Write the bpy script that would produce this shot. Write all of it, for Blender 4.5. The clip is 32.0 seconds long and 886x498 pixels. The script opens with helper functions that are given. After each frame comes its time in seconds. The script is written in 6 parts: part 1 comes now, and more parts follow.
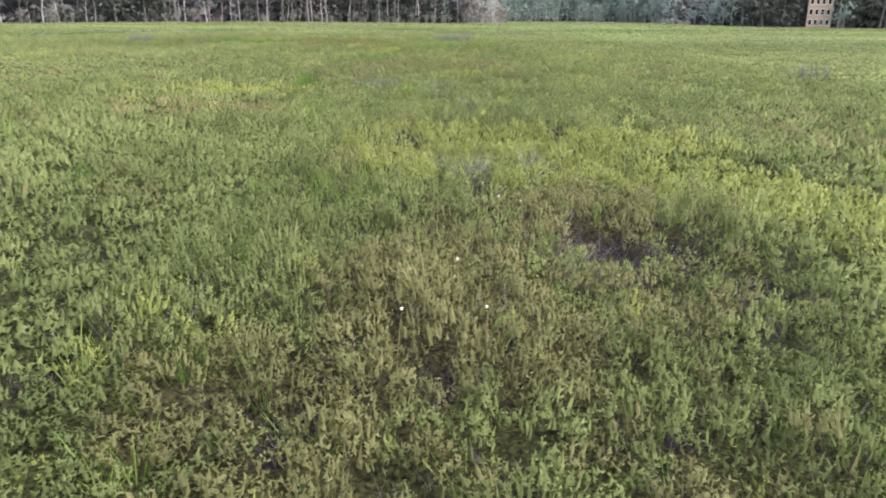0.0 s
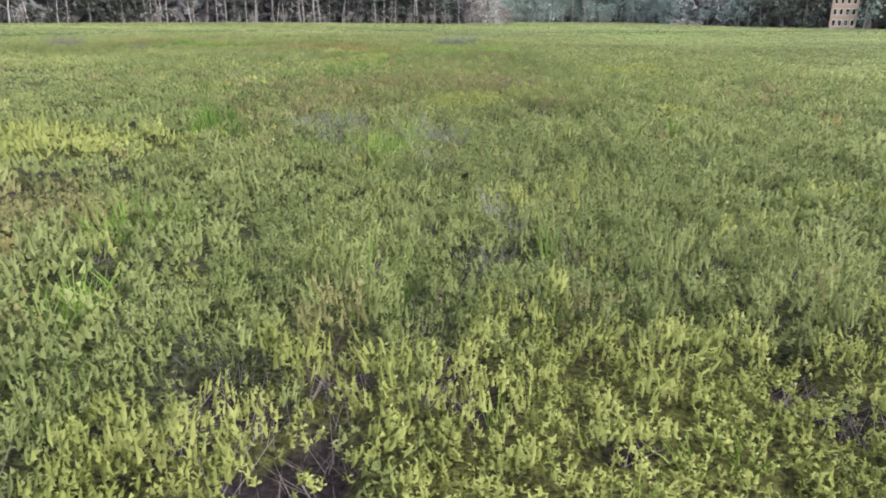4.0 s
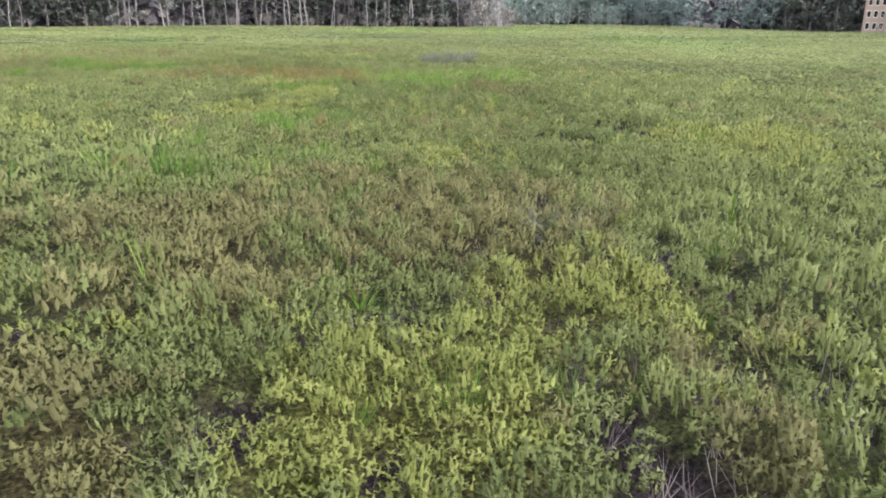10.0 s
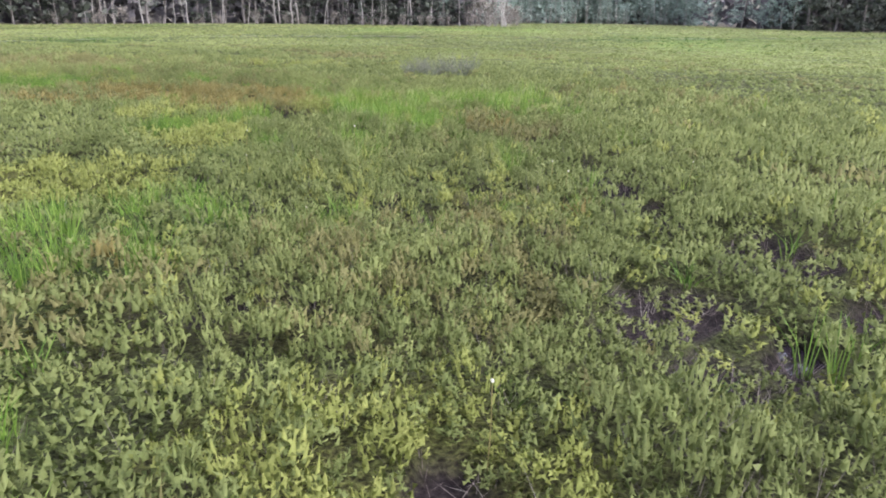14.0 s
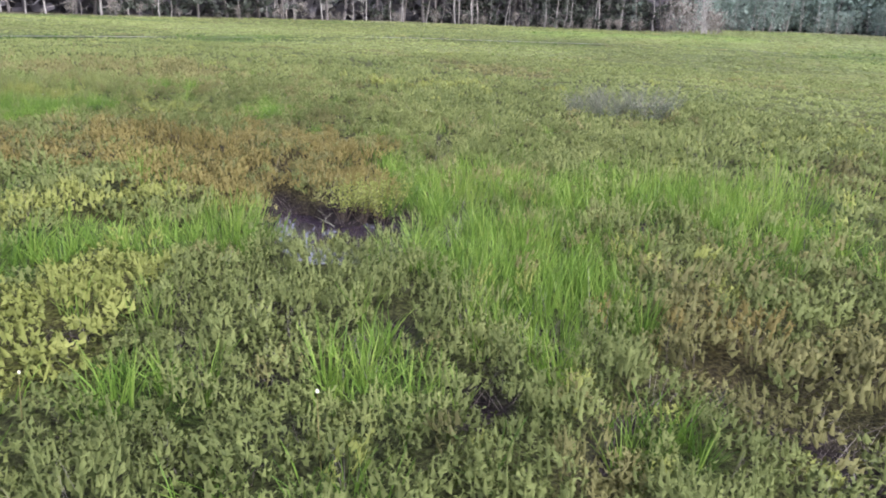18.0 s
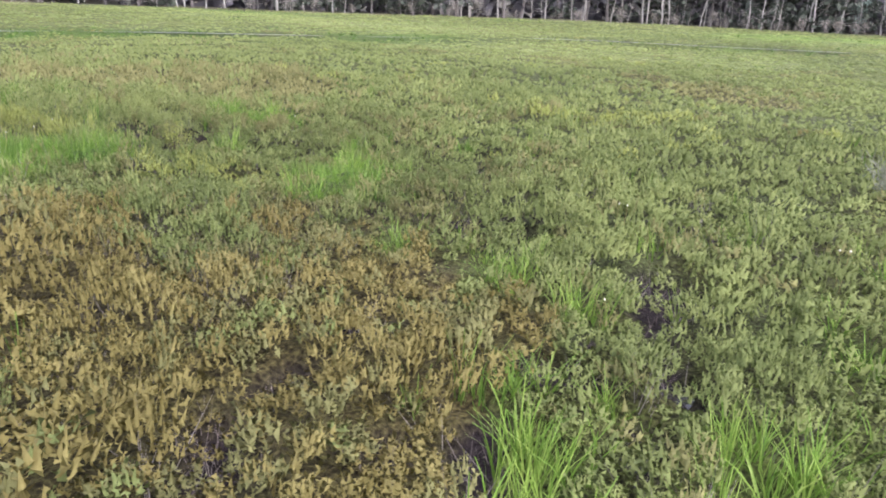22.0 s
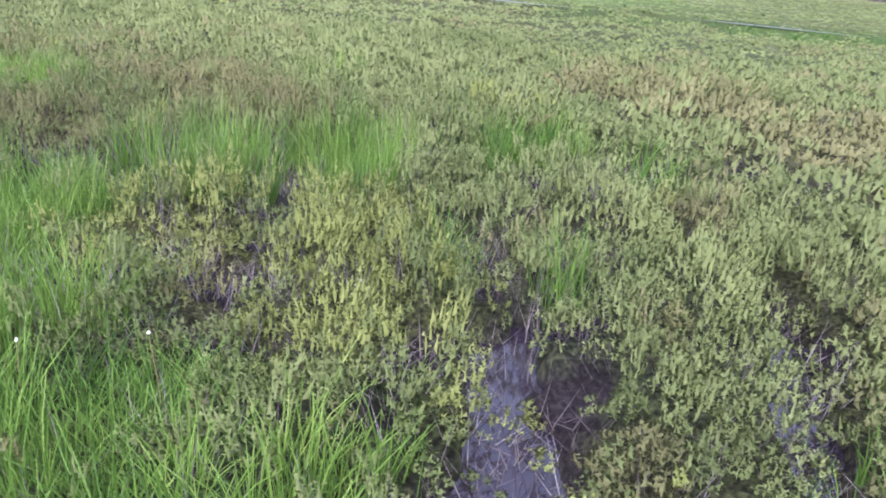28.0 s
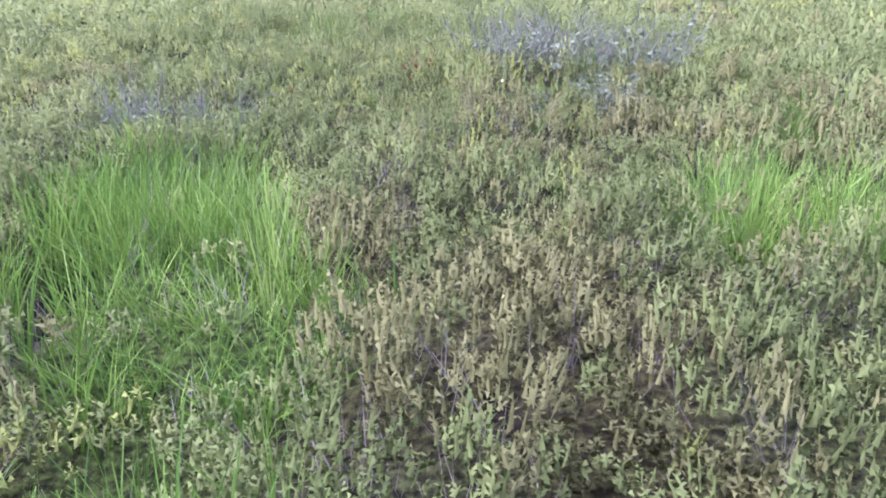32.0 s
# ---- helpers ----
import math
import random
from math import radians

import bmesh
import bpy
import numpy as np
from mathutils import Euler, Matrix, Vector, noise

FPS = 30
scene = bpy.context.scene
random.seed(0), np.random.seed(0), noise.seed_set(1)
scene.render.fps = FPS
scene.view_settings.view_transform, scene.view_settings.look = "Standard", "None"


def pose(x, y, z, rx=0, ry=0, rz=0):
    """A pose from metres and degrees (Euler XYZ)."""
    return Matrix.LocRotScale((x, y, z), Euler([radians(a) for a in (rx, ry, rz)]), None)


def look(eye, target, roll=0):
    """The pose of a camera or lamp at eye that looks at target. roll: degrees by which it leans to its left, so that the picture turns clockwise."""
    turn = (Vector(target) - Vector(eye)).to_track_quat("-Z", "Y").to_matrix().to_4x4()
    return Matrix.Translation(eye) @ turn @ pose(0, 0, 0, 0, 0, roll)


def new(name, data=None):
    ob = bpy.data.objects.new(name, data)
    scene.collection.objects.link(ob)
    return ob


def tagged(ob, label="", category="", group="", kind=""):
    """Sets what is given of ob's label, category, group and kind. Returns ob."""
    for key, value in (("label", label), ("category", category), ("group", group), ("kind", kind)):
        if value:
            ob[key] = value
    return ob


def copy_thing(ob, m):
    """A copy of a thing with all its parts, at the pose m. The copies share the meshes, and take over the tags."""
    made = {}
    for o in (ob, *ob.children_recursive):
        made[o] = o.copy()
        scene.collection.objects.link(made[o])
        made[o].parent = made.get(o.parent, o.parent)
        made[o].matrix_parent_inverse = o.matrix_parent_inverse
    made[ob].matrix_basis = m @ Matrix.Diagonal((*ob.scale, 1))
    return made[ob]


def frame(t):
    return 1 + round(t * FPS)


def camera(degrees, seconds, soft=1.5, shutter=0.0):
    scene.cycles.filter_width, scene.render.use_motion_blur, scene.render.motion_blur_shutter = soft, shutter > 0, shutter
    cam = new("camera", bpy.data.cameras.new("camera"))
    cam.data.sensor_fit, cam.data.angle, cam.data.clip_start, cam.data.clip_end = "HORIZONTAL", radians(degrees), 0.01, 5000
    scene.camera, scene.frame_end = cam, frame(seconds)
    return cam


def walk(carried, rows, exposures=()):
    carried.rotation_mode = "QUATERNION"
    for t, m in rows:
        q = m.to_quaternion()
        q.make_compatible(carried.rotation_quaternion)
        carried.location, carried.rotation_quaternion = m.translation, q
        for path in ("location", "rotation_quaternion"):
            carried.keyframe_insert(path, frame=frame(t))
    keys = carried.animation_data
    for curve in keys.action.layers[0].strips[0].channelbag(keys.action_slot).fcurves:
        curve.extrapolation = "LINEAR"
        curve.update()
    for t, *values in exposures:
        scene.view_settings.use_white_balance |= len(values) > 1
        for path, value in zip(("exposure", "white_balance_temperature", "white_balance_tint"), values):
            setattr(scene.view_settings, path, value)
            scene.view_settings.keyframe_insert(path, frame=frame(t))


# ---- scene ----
cam = camera(61.3, 32.0, 1.9)
PATH = [
    (0, (2.182, 5.934, 2.061), (2.031, 7.835, 1.459), 0.6),
    (0.5, (2.184, 7.012, 1.971), (2.035, 8.914, 1.37), 0.6),
    (1, (2.106, 8.294, 1.894), (1.959, 10.196, 1.294), 0.6),
    (1.5, (2.045, 9.538, 1.862), (1.896, 11.44, 1.261), 0.6),
    (2, (1.944, 10.892, 1.844), (1.794, 12.794, 1.244), 0.6),
    (2.5, (1.79, 12.192, 1.845), (1.639, 14.094, 1.245), 0.5),
    (3, (1.665, 13.488, 1.844), (1.513, 15.39, 1.244), 0.5),
    (3.5, (1.519, 14.868, 1.858), (1.367, 16.77, 1.258), 0.5),
    (4, (1.341, 16.206, 1.876), (1.19, 18.108, 1.276), 0.6),
    (4.5, (1.193, 17.42, 1.919), (1.042, 19.322, 1.32), 0.6),
    (6.5, (0.949, 22.094, 2.434), (0.796, 23.995, 1.831), 0.5),
    (7, (0.899, 23.202, 2.459), (0.744, 25.102, 1.857), 0.5),
    (7.5, (0.864, 24.467, 2.451), (0.709, 26.368, 1.849), 0.5),
    (8, (0.839, 25.563, 2.45), (0.683, 27.465, 1.849), 0.5),
    (8.5, (0.828, 26.589, 2.46), (0.672, 28.49, 1.86), 0.5),
    (9, (0.827, 27.54, 2.424), (0.672, 29.442, 1.824), 0.5),
    (9.5, (0.878, 28.595, 2.344), (0.723, 30.496, 1.743), 0.4),
    (10, (0.919, 29.676, 2.246), (0.765, 31.578, 1.647), 0.6),
    (10.5, (0.958, 30.853, 2.181), (0.803, 32.755, 1.581), 0.6),
    (11, (0.973, 32.025, 2.127), (0.819, 33.927, 1.528), 0.7),
    (11.5, (0.99, 33.361, 2.077), (0.833, 35.262, 1.478), 0.6),
    (12, (0.933, 34.629, 2.095), (0.776, 36.531, 1.495), 0.7),
    (12.5, (0.865, 35.877, 2.089), (0.707, 37.779, 1.491), 0.9),
    (13, (0.792, 37.145, 2.073), (0.633, 39.047, 1.475), 1.0),
    (13.5, (0.691, 38.258, 2.092), (0.532, 40.16, 1.492), 0.8),
    (15.5, (0.446, 42.78, 2.31), (0.285, 44.679, 1.705), 0.8),
    (16, (0.366, 44.173, 2.324), (0.181, 46.07, 1.72), 1.0),
    (16.5, (0.275, 45.431, 2.331), (0.024, 47.321, 1.726), 1.1),
    (17, (0.167, 46.585, 2.356), (-0.192, 48.456, 1.748), 1.5),
    (17.5, (0.028, 47.683, 2.321), (-0.454, 49.525, 1.709), 1.8),
    (18, (-0.224, 48.902, 2.339), (-0.817, 50.711, 1.726), 2.2),
    (18.5, (-0.564, 50.085, 2.346), (-1.243, 51.862, 1.729), 2.3),
    (19, (-0.874, 51.1, 2.396), (-1.615, 52.852, 1.777), 2.3),
    (19.5, (-1.211, 52.004, 2.393), (-1.993, 53.736, 1.771), 2.4),
    (20, (-1.652, 53.006, 2.341), (-2.47, 54.722, 1.718), 2.2),
    (20.5, (-2.094, 53.94, 2.302), (-2.947, 55.637, 1.678), 2.3),
    (21, (-2.517, 54.858, 2.271), (-3.412, 56.532, 1.642), 2.4),
    (21.5, (-2.893, 55.71, 2.262), (-3.832, 57.359, 1.63), 2.6),
    (22, (-3.318, 56.623, 2.259), (-4.301, 58.245, 1.624), 2.6),
    (22.5, (-3.779, 57.558, 2.248), (-4.808, 59.151, 1.613), 2.8),
    (23, (-4.21, 58.374, 2.235), (-5.281, 59.938, 1.599), 2.9),
    (23.5, (-4.773, 59.321, 2.225), (-5.911, 60.837, 1.588), 3.0),
    (24, (-5.271, 60.178, 2.18), (-6.505, 61.617, 1.541), 3.0),
    (24.5, (-5.773, 60.896, 2.146), (-7.111, 62.233, 1.497), 3.5),
    (26.5, (-9.043, 63.324, 1.853), (-10.76, 64.06, 1.139), 4.8),
    (27, (-10.135, 63.874, 1.811), (-11.932, 64.375, 1.089), 4.7),
    (27.5, (-11.111, 64.226, 1.775), (-12.955, 64.491, 1.046), 4.8),
    (28, (-11.895, 64.412, 1.801), (-13.747, 64.421, 1.046), 4.9),
    (28.5, (-12.65, 64.512, 1.795), (-14.474, 64.239, 1.02), 4.5),
    (29, (-13.438, 64.493, 1.752), (-15.192, 63.941, 0.965), 4.3),
    (29.5, (-14.24, 64.363, 1.696), (-15.868, 63.524, 0.893), 3.6),
    (30, (-15.028, 64.108, 1.601), (-16.482, 63.0, 0.791), 3.0),
    (30.5, (-15.832, 63.709, 1.515), (-17.087, 62.383, 0.696), 2.5),
    (31, (-16.634, 63.189, 1.42), (-17.697, 61.702, 0.608), 2.1),
    (31.5, (-17.361, 62.565, 1.349), (-18.244, 60.965, 0.536), 1.6),
    (32, (-17.964, 61.972, 1.277), (-18.663, 60.275, 0.484), 1.0),
]
walk(cam, [(t, look(eye, target, roll)) for t, eye, target, roll in PATH],
     [(0.0, 2.02, 6500, 13), (19.0, 2.0, 6350, 17), (22.0, 2.14, 6350, 17), (24.5, 2.28, 6150, 19), (27.0, 2.18, 5650, 24), (30.0, 2.38, 5600, 25), (32.0, 2.59, 5400, 34)])

# ---- light ----
world = bpy.data.worlds.new("overcast_sky")
scene.world = world
world.use_nodes = True
wn = world.node_tree.nodes
sky = wn.new("ShaderNodeTexSky")
sky.sky_type = "NISHITA"
sky.sun_disc = False
sky.sun_elevation, sky.sun_rotation = radians(60), radians(110)
sky.air_density, sky.dust_density, sky.ozone_density = 1.0, 4.0, 1.0
wn["Background"].inputs["Strength"].default_value = 0.15
cloud = wn.new("ShaderNodeHueSaturation")
cloud.inputs["Saturation"].default_value = 0.5
world.node_tree.links.new(sky.outputs["Color"], cloud.inputs["Color"])
world.node_tree.links.new(cloud.outputs["Color"], wn["Background"].inputs["Color"])
sun_data = bpy.data.lights.new("sun", "SUN")
sun_data.energy, sun_data.angle, sun_data.color = 0.7, radians(50), (1.0, 0.95, 0.86)
sun = new("sun", sun_data)
sun.matrix_world = look((28, -10, 52), (0, 0, 0))

# ---- materials ----


def material(name):
    m = bpy.data.materials.new(name)
    m.use_nodes = True
    return m, m.node_tree.nodes, m.node_tree.links, m.node_tree.nodes["Principled BSDF"]


def ramp(nodes, stops):
    r = nodes.new("ShaderNodeValToRGB")
    r.color_ramp.elements[0].position, r.color_ramp.elements[0].color = stops[0][0], (*stops[0][1], 1)
    r.color_ramp.elements[1].position, r.color_ramp.elements[1].color = stops[-1][0], (*stops[-1][1], 1)
    for p, c in stops[1:-1]:
        e = r.color_ramp.elements.new(p)
        e.color = (*c, 1)
    return r


def noise_node(nodes, links, scale, detail=3.0, where="Object"):
    co = nodes.new("ShaderNodeTexCoord")
    n = nodes.new("ShaderNodeTexNoise")
    n.inputs["Scale"].default_value, n.inputs["Detail"].default_value = scale, detail
    links.new(co.outputs[where], n.inputs["Vector"])
    return n


def leaf_material(name, dark, mid, light, rough=0.6, through_light=0.50, vary=0.14, grain=70.0):
    """Leaves: every plant has its own tint, every leaf a small deviation from it."""
    m, nodes, links, bsdf = material(name)
    at = nodes.new("ShaderNodeAttribute")
    at.attribute_name = "tint"
    geo = nodes.new("ShaderNodeNewGeometry")
    n = noise_node(nodes, links, 0.9, 2.0)
    a = nodes.new("ShaderNodeMath")
    a.operation = "MULTIPLY_ADD"
    links.new(geo.outputs["Random Per Island"], a.inputs[0])
    a.inputs[1].default_value = vary
    links.new(at.outputs["Fac"], a.inputs[2])
    b = nodes.new("ShaderNodeMath")
    b.operation = "MULTIPLY_ADD"
    links.new(n.outputs["Fac"], b.inputs[0])
    b.inputs[1].default_value = 0.5
    links.new(a.outputs[0], b.inputs[2])
    fine = noise_node(nodes, links, grain, 3.0)
    mottle = nodes.new("ShaderNodeMath")
    mottle.operation = "MULTIPLY_ADD"
    links.new(fine.outputs["Fac"], mottle.inputs[0])
    mottle.inputs[1].default_value = 0.6
    links.new(b.outputs[0], mottle.inputs[2])
    c = nodes.new("ShaderNodeMath")
    c.operation = "SUBTRACT"
    links.new(mottle.outputs[0], c.inputs[0])
    c.inputs[1].default_value = 0.55 + vary / 2
    r = ramp(nodes, [(0.0, dark), (0.5, mid), (1.0, light)])
    links.new(c.outputs[0], r.inputs["Fac"])
    links.new(r.outputs["Color"], bsdf.inputs["Base Color"])
    bsdf.inputs["Roughness"].default_value = rough
    bsdf.inputs["Specular IOR Level"].default_value = 0.22
    rough_up = nodes.new("ShaderNodeBump")
    rough_up.inputs["Strength"].default_value, rough_up.inputs["Distance"].default_value = 0.4, 0.6 / grain
    links.new(fine.outputs["Fac"], rough_up.inputs["Height"])
    links.new(rough_up.outputs["Normal"], bsdf.inputs["Normal"])
    tr = nodes.new("ShaderNodeBsdfTranslucent")
    links.new(r.outputs["Color"], tr.inputs["Color"])
    mix = nodes.new("ShaderNodeMixShader")
    mix.inputs["Fac"].default_value = through_light
    links.new(bsdf.outputs[0], mix.inputs[1])
    links.new(tr.outputs[0], mix.inputs[2])
    links.new(mix.outputs[0], nodes["Material Output"].inputs["Surface"])
    return m


def surface_material(name, stops, scale, rough=0.8, bump=0.3, fine=6.0, metal=0.0):
    """A mottled surface: broad stains, a finer grain, and relief."""
    m, nodes, links, bsdf = material(name)
    n1, n2 = noise_node(nodes, links, scale, 5.0), noise_node(nodes, links, scale * fine, 4.0)
    mixed = nodes.new("ShaderNodeMath")
    mixed.operation = "MULTIPLY_ADD"
    links.new(n2.outputs["Fac"], mixed.inputs[0])
    mixed.inputs[1].default_value = 0.45
    sub = nodes.new("ShaderNodeMath")
    sub.operation = "SUBTRACT"
    links.new(n1.outputs["Fac"], sub.inputs[0])
    sub.inputs[1].default_value = 0.22
    links.new(sub.outputs[0], mixed.inputs[2])
    r = ramp(nodes, stops)
    links.new(mixed.outputs[0], r.inputs["Fac"])
    links.new(r.outputs["Color"], bsdf.inputs["Base Color"])
    bsdf.inputs["Roughness"].default_value, bsdf.inputs["Metallic"].default_value = rough, metal
    bm = nodes.new("ShaderNodeBump")
    bm.inputs["Strength"].default_value = bump
    links.new(n2.outputs["Fac"], bm.inputs["Height"])
    links.new(bm.outputs["Normal"], bsdf.inputs["Normal"])
    return m


LEAF = {
    "olive": leaf_material("leatherleaf_olive", (0.116, 0.146, 0.052), (0.172, 0.210, 0.076), (0.238, 0.277, 0.108)),
    "yellow": leaf_material("leatherleaf_yellow", (0.176, 0.206, 0.060), (0.248, 0.284, 0.084), (0.322, 0.352, 0.118)),
    "pale": leaf_material("sweetgale_pale", (0.124, 0.157, 0.056), (0.181, 0.222, 0.079), (0.258, 0.300, 0.115)),
    "brown": leaf_material("leatherleaf_bronze", (0.122, 0.124, 0.052), (0.188, 0.189, 0.080), (0.262, 0.258, 0.115)),
    "rust": leaf_material("leatherleaf_rust", (0.150, 0.128, 0.046), (0.222, 0.192, 0.071), (0.290, 0.257, 0.104)),
    "sedge": leaf_material("sedge_green", (0.054, 0.115, 0.022), (0.128, 0.226, 0.038), (0.250, 0.340, 0.085), 0.45, 0.3, 0.6),
    "straw": leaf_material("sedge_straw", (0.20, 0.17, 0.08), (0.34, 0.29, 0.14), (0.50, 0.45, 0.26), 0.6),
}
BARK_PALE = surface_material("pale_bark", [(0.0, (0.13, 0.12, 0.12)), (0.5, (0.28, 0.265, 0.26)), (1.0, (0.46, 0.44, 0.43))], 0.9, 0.85, 0.4)
BARK_DARK = surface_material("dark_bark", [(0.0, (0.06, 0.053, 0.053)), (0.5, (0.12, 0.108, 0.108)), (1.0, (0.20, 0.18, 0.18))], 0.9, 0.9, 0.5)
NEEDLE = leaf_material("conifer_needles", (0.030, 0.036, 0.032), (0.052, 0.062, 0.052), (0.085, 0.100, 0.078), 0.6, 0.2)
# the dim forest interior: its shade is put into this purple-grey
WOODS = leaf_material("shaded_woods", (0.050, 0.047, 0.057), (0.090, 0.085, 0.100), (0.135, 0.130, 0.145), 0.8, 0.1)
# birch leaves, lightened and turned bluish to paint in the distant haze
HAZED_LEAF = leaf_material("birch_leaves_hazed", (0.150, 0.205, 0.185), (0.225, 0.298, 0.270), (0.325, 0.400, 0.365), 0.55, 0.4)
BRUSH = leaf_material("edge_brush", (0.10, 0.09, 0.085), (0.17, 0.155, 0.145), (0.26, 0.24, 0.22), 0.8, 0.1)
TWIG = surface_material("dead_twigs", [(0.0, (0.090, 0.092, 0.074)), (0.5, (0.150, 0.156, 0.122)), (1.0, (0.24, 0.248, 0.20))], 6.0, 0.9, 0.2)
STEMS = leaf_material("bare_stems", (0.055, 0.046, 0.047), (0.115, 0.099, 0.098), (0.21, 0.193, 0.19), 0.85, 0.0)
STEM = surface_material("brown_stems", [(0.0, (0.045, 0.032, 0.028)), (0.5, (0.085, 0.062, 0.050)), (1.0, (0.14, 0.105, 0.085))], 5.0, 0.85, 0.2)
GREYLEAF = leaf_material("grey_leaves", (0.09, 0.108, 0.074), (0.140, 0.164, 0.114), (0.20, 0.226, 0.165), 0.7, 0.2)
COTTON = surface_material("cotton_white", [(0.0, (0.50, 0.48, 0.42)), (1.0, (0.70, 0.68, 0.62))], 40.0, 0.95, 0.3)
RED = leaf_material("red_leaves", (0.10, 0.045, 0.035), (0.19, 0.070, 0.055), (0.28, 0.11, 0.09))


def water_material(name, rough, ripple):
    m, nodes, links, bsdf = material(name)
    bsdf.inputs["Base Color"].default_value = (0.016, 0.012, 0.021, 1)
    bsdf.inputs["Roughness"].default_value = rough
    bsdf.inputs["IOR"].default_value = 1.5
    bsdf.inputs["Specular IOR Level"].default_value = 0.6
    n = noise_node(nodes, links, 5.0, 3.0)
    bm = nodes.new("ShaderNodeBump")
    bm.inputs["Strength"].default_value, bm.inputs["Distance"].default_value = ripple, 0.02
    links.new(n.outputs["Fac"], bm.inputs["Height"])
    links.new(bm.outputs["Normal"], bsdf.inputs["Normal"])
    return m


WATER = water_material("bog_water", 0.06, 0.06)
RIPPLE = water_material("stream_water", 0.35, 0.9)

# ---- mesh helpers ----
rng = np.random.default_rng(7)


def lattice(ix, iy, seed):
    h = (ix * 374761393 + iy * 668265263 + seed * 1442695041) & 0x7FFFFFFF
    h = ((h ^ (h >> 13)) * 1274126177) & 0x7FFFFFFF
    return ((h ^ (h >> 16)) & 0xFFFF) / 65535.0


def field(x, y, size, seed):
    """Smooth noise between 0 and 1 with bumps of about that size."""
    u, v = x / size + 1000.0, y / size + 1000.0
    iu, iv = np.floor(u).astype(np.int64), np.floor(v).astype(np.int64)
    fu, fv = u - iu, v - iv
    fu, fv = fu * fu * (3 - 2 * fu), fv * fv * (3 - 2 * fv)
    a = lattice(iu, iv, seed) * (1 - fu) + lattice(iu + 1, iv, seed) * fu
    b = lattice(iu, iv + 1, seed) * (1 - fu) + lattice(iu + 1, iv + 1, seed) * fu
    return a * (1 - fv) + b * fv


def quads_mesh(name, verts, quads, mat, tint=None, smooth=False):
    me = bpy.data.meshes.new(name)
    sides = quads.shape[-1]
    verts, quads = np.ascontiguousarray(verts.reshape(-1, 3), np.float32), np.ascontiguousarray(quads.reshape(-1, sides), np.int32)
    me.vertices.add(len(verts))
    me.vertices.foreach_set("co", verts.ravel())
    me.loops.add(quads.size)
    me.loops.foreach_set("vertex_index", quads.ravel())
    me.polygons.add(len(quads))
    me.polygons.foreach_set("loop_start", np.arange(0, quads.size, sides, dtype=np.int32))
    if smooth:
        me.polygons.foreach_set("use_smooth", np.ones(len(quads), bool))
    if tint is not None:
        me.attributes.new("tint", "FLOAT", "POINT").data.foreach_set("value", np.ascontiguousarray(tint, np.float32).ravel())
    me.materials.append(mat)
    me.update(calc_edges=True)
    return me


def part(name, me, parent, label=""):
    ob = new(name, me)
    ob.parent = parent
    return tagged(ob, label)


def thing(name, label, category, group="", kind=""):
    return tagged(new(name), label, category, group, kind)


def unit(v):
    return v / np.linalg.norm(v)


def tube(points, radii, sides=3):
    """Corners and faces of a tapering tube along points."""
    verts, quads = [], []
    for k, (p, r) in enumerate(zip(points, radii)):
        way = unit(np.subtract(points[min(k + 1, len(points) - 1)], points[max(k - 1, 0)]))
        a = unit(np.cross(way, (0.31, 0.95, 0.12)))
        b = np.cross(way, a)
        for s in range(sides):
            w = 2 * math.pi * s / sides
            verts.append(np.asarray(p) + r * (math.cos(w) * a + math.sin(w) * b))
        if k:
            for s in range(sides):
                q, t = (k - 1) * sides, (s + 1) % sides
                quads.append((q + s, q + t, q + sides + t, q + sides + s))
    return verts, quads


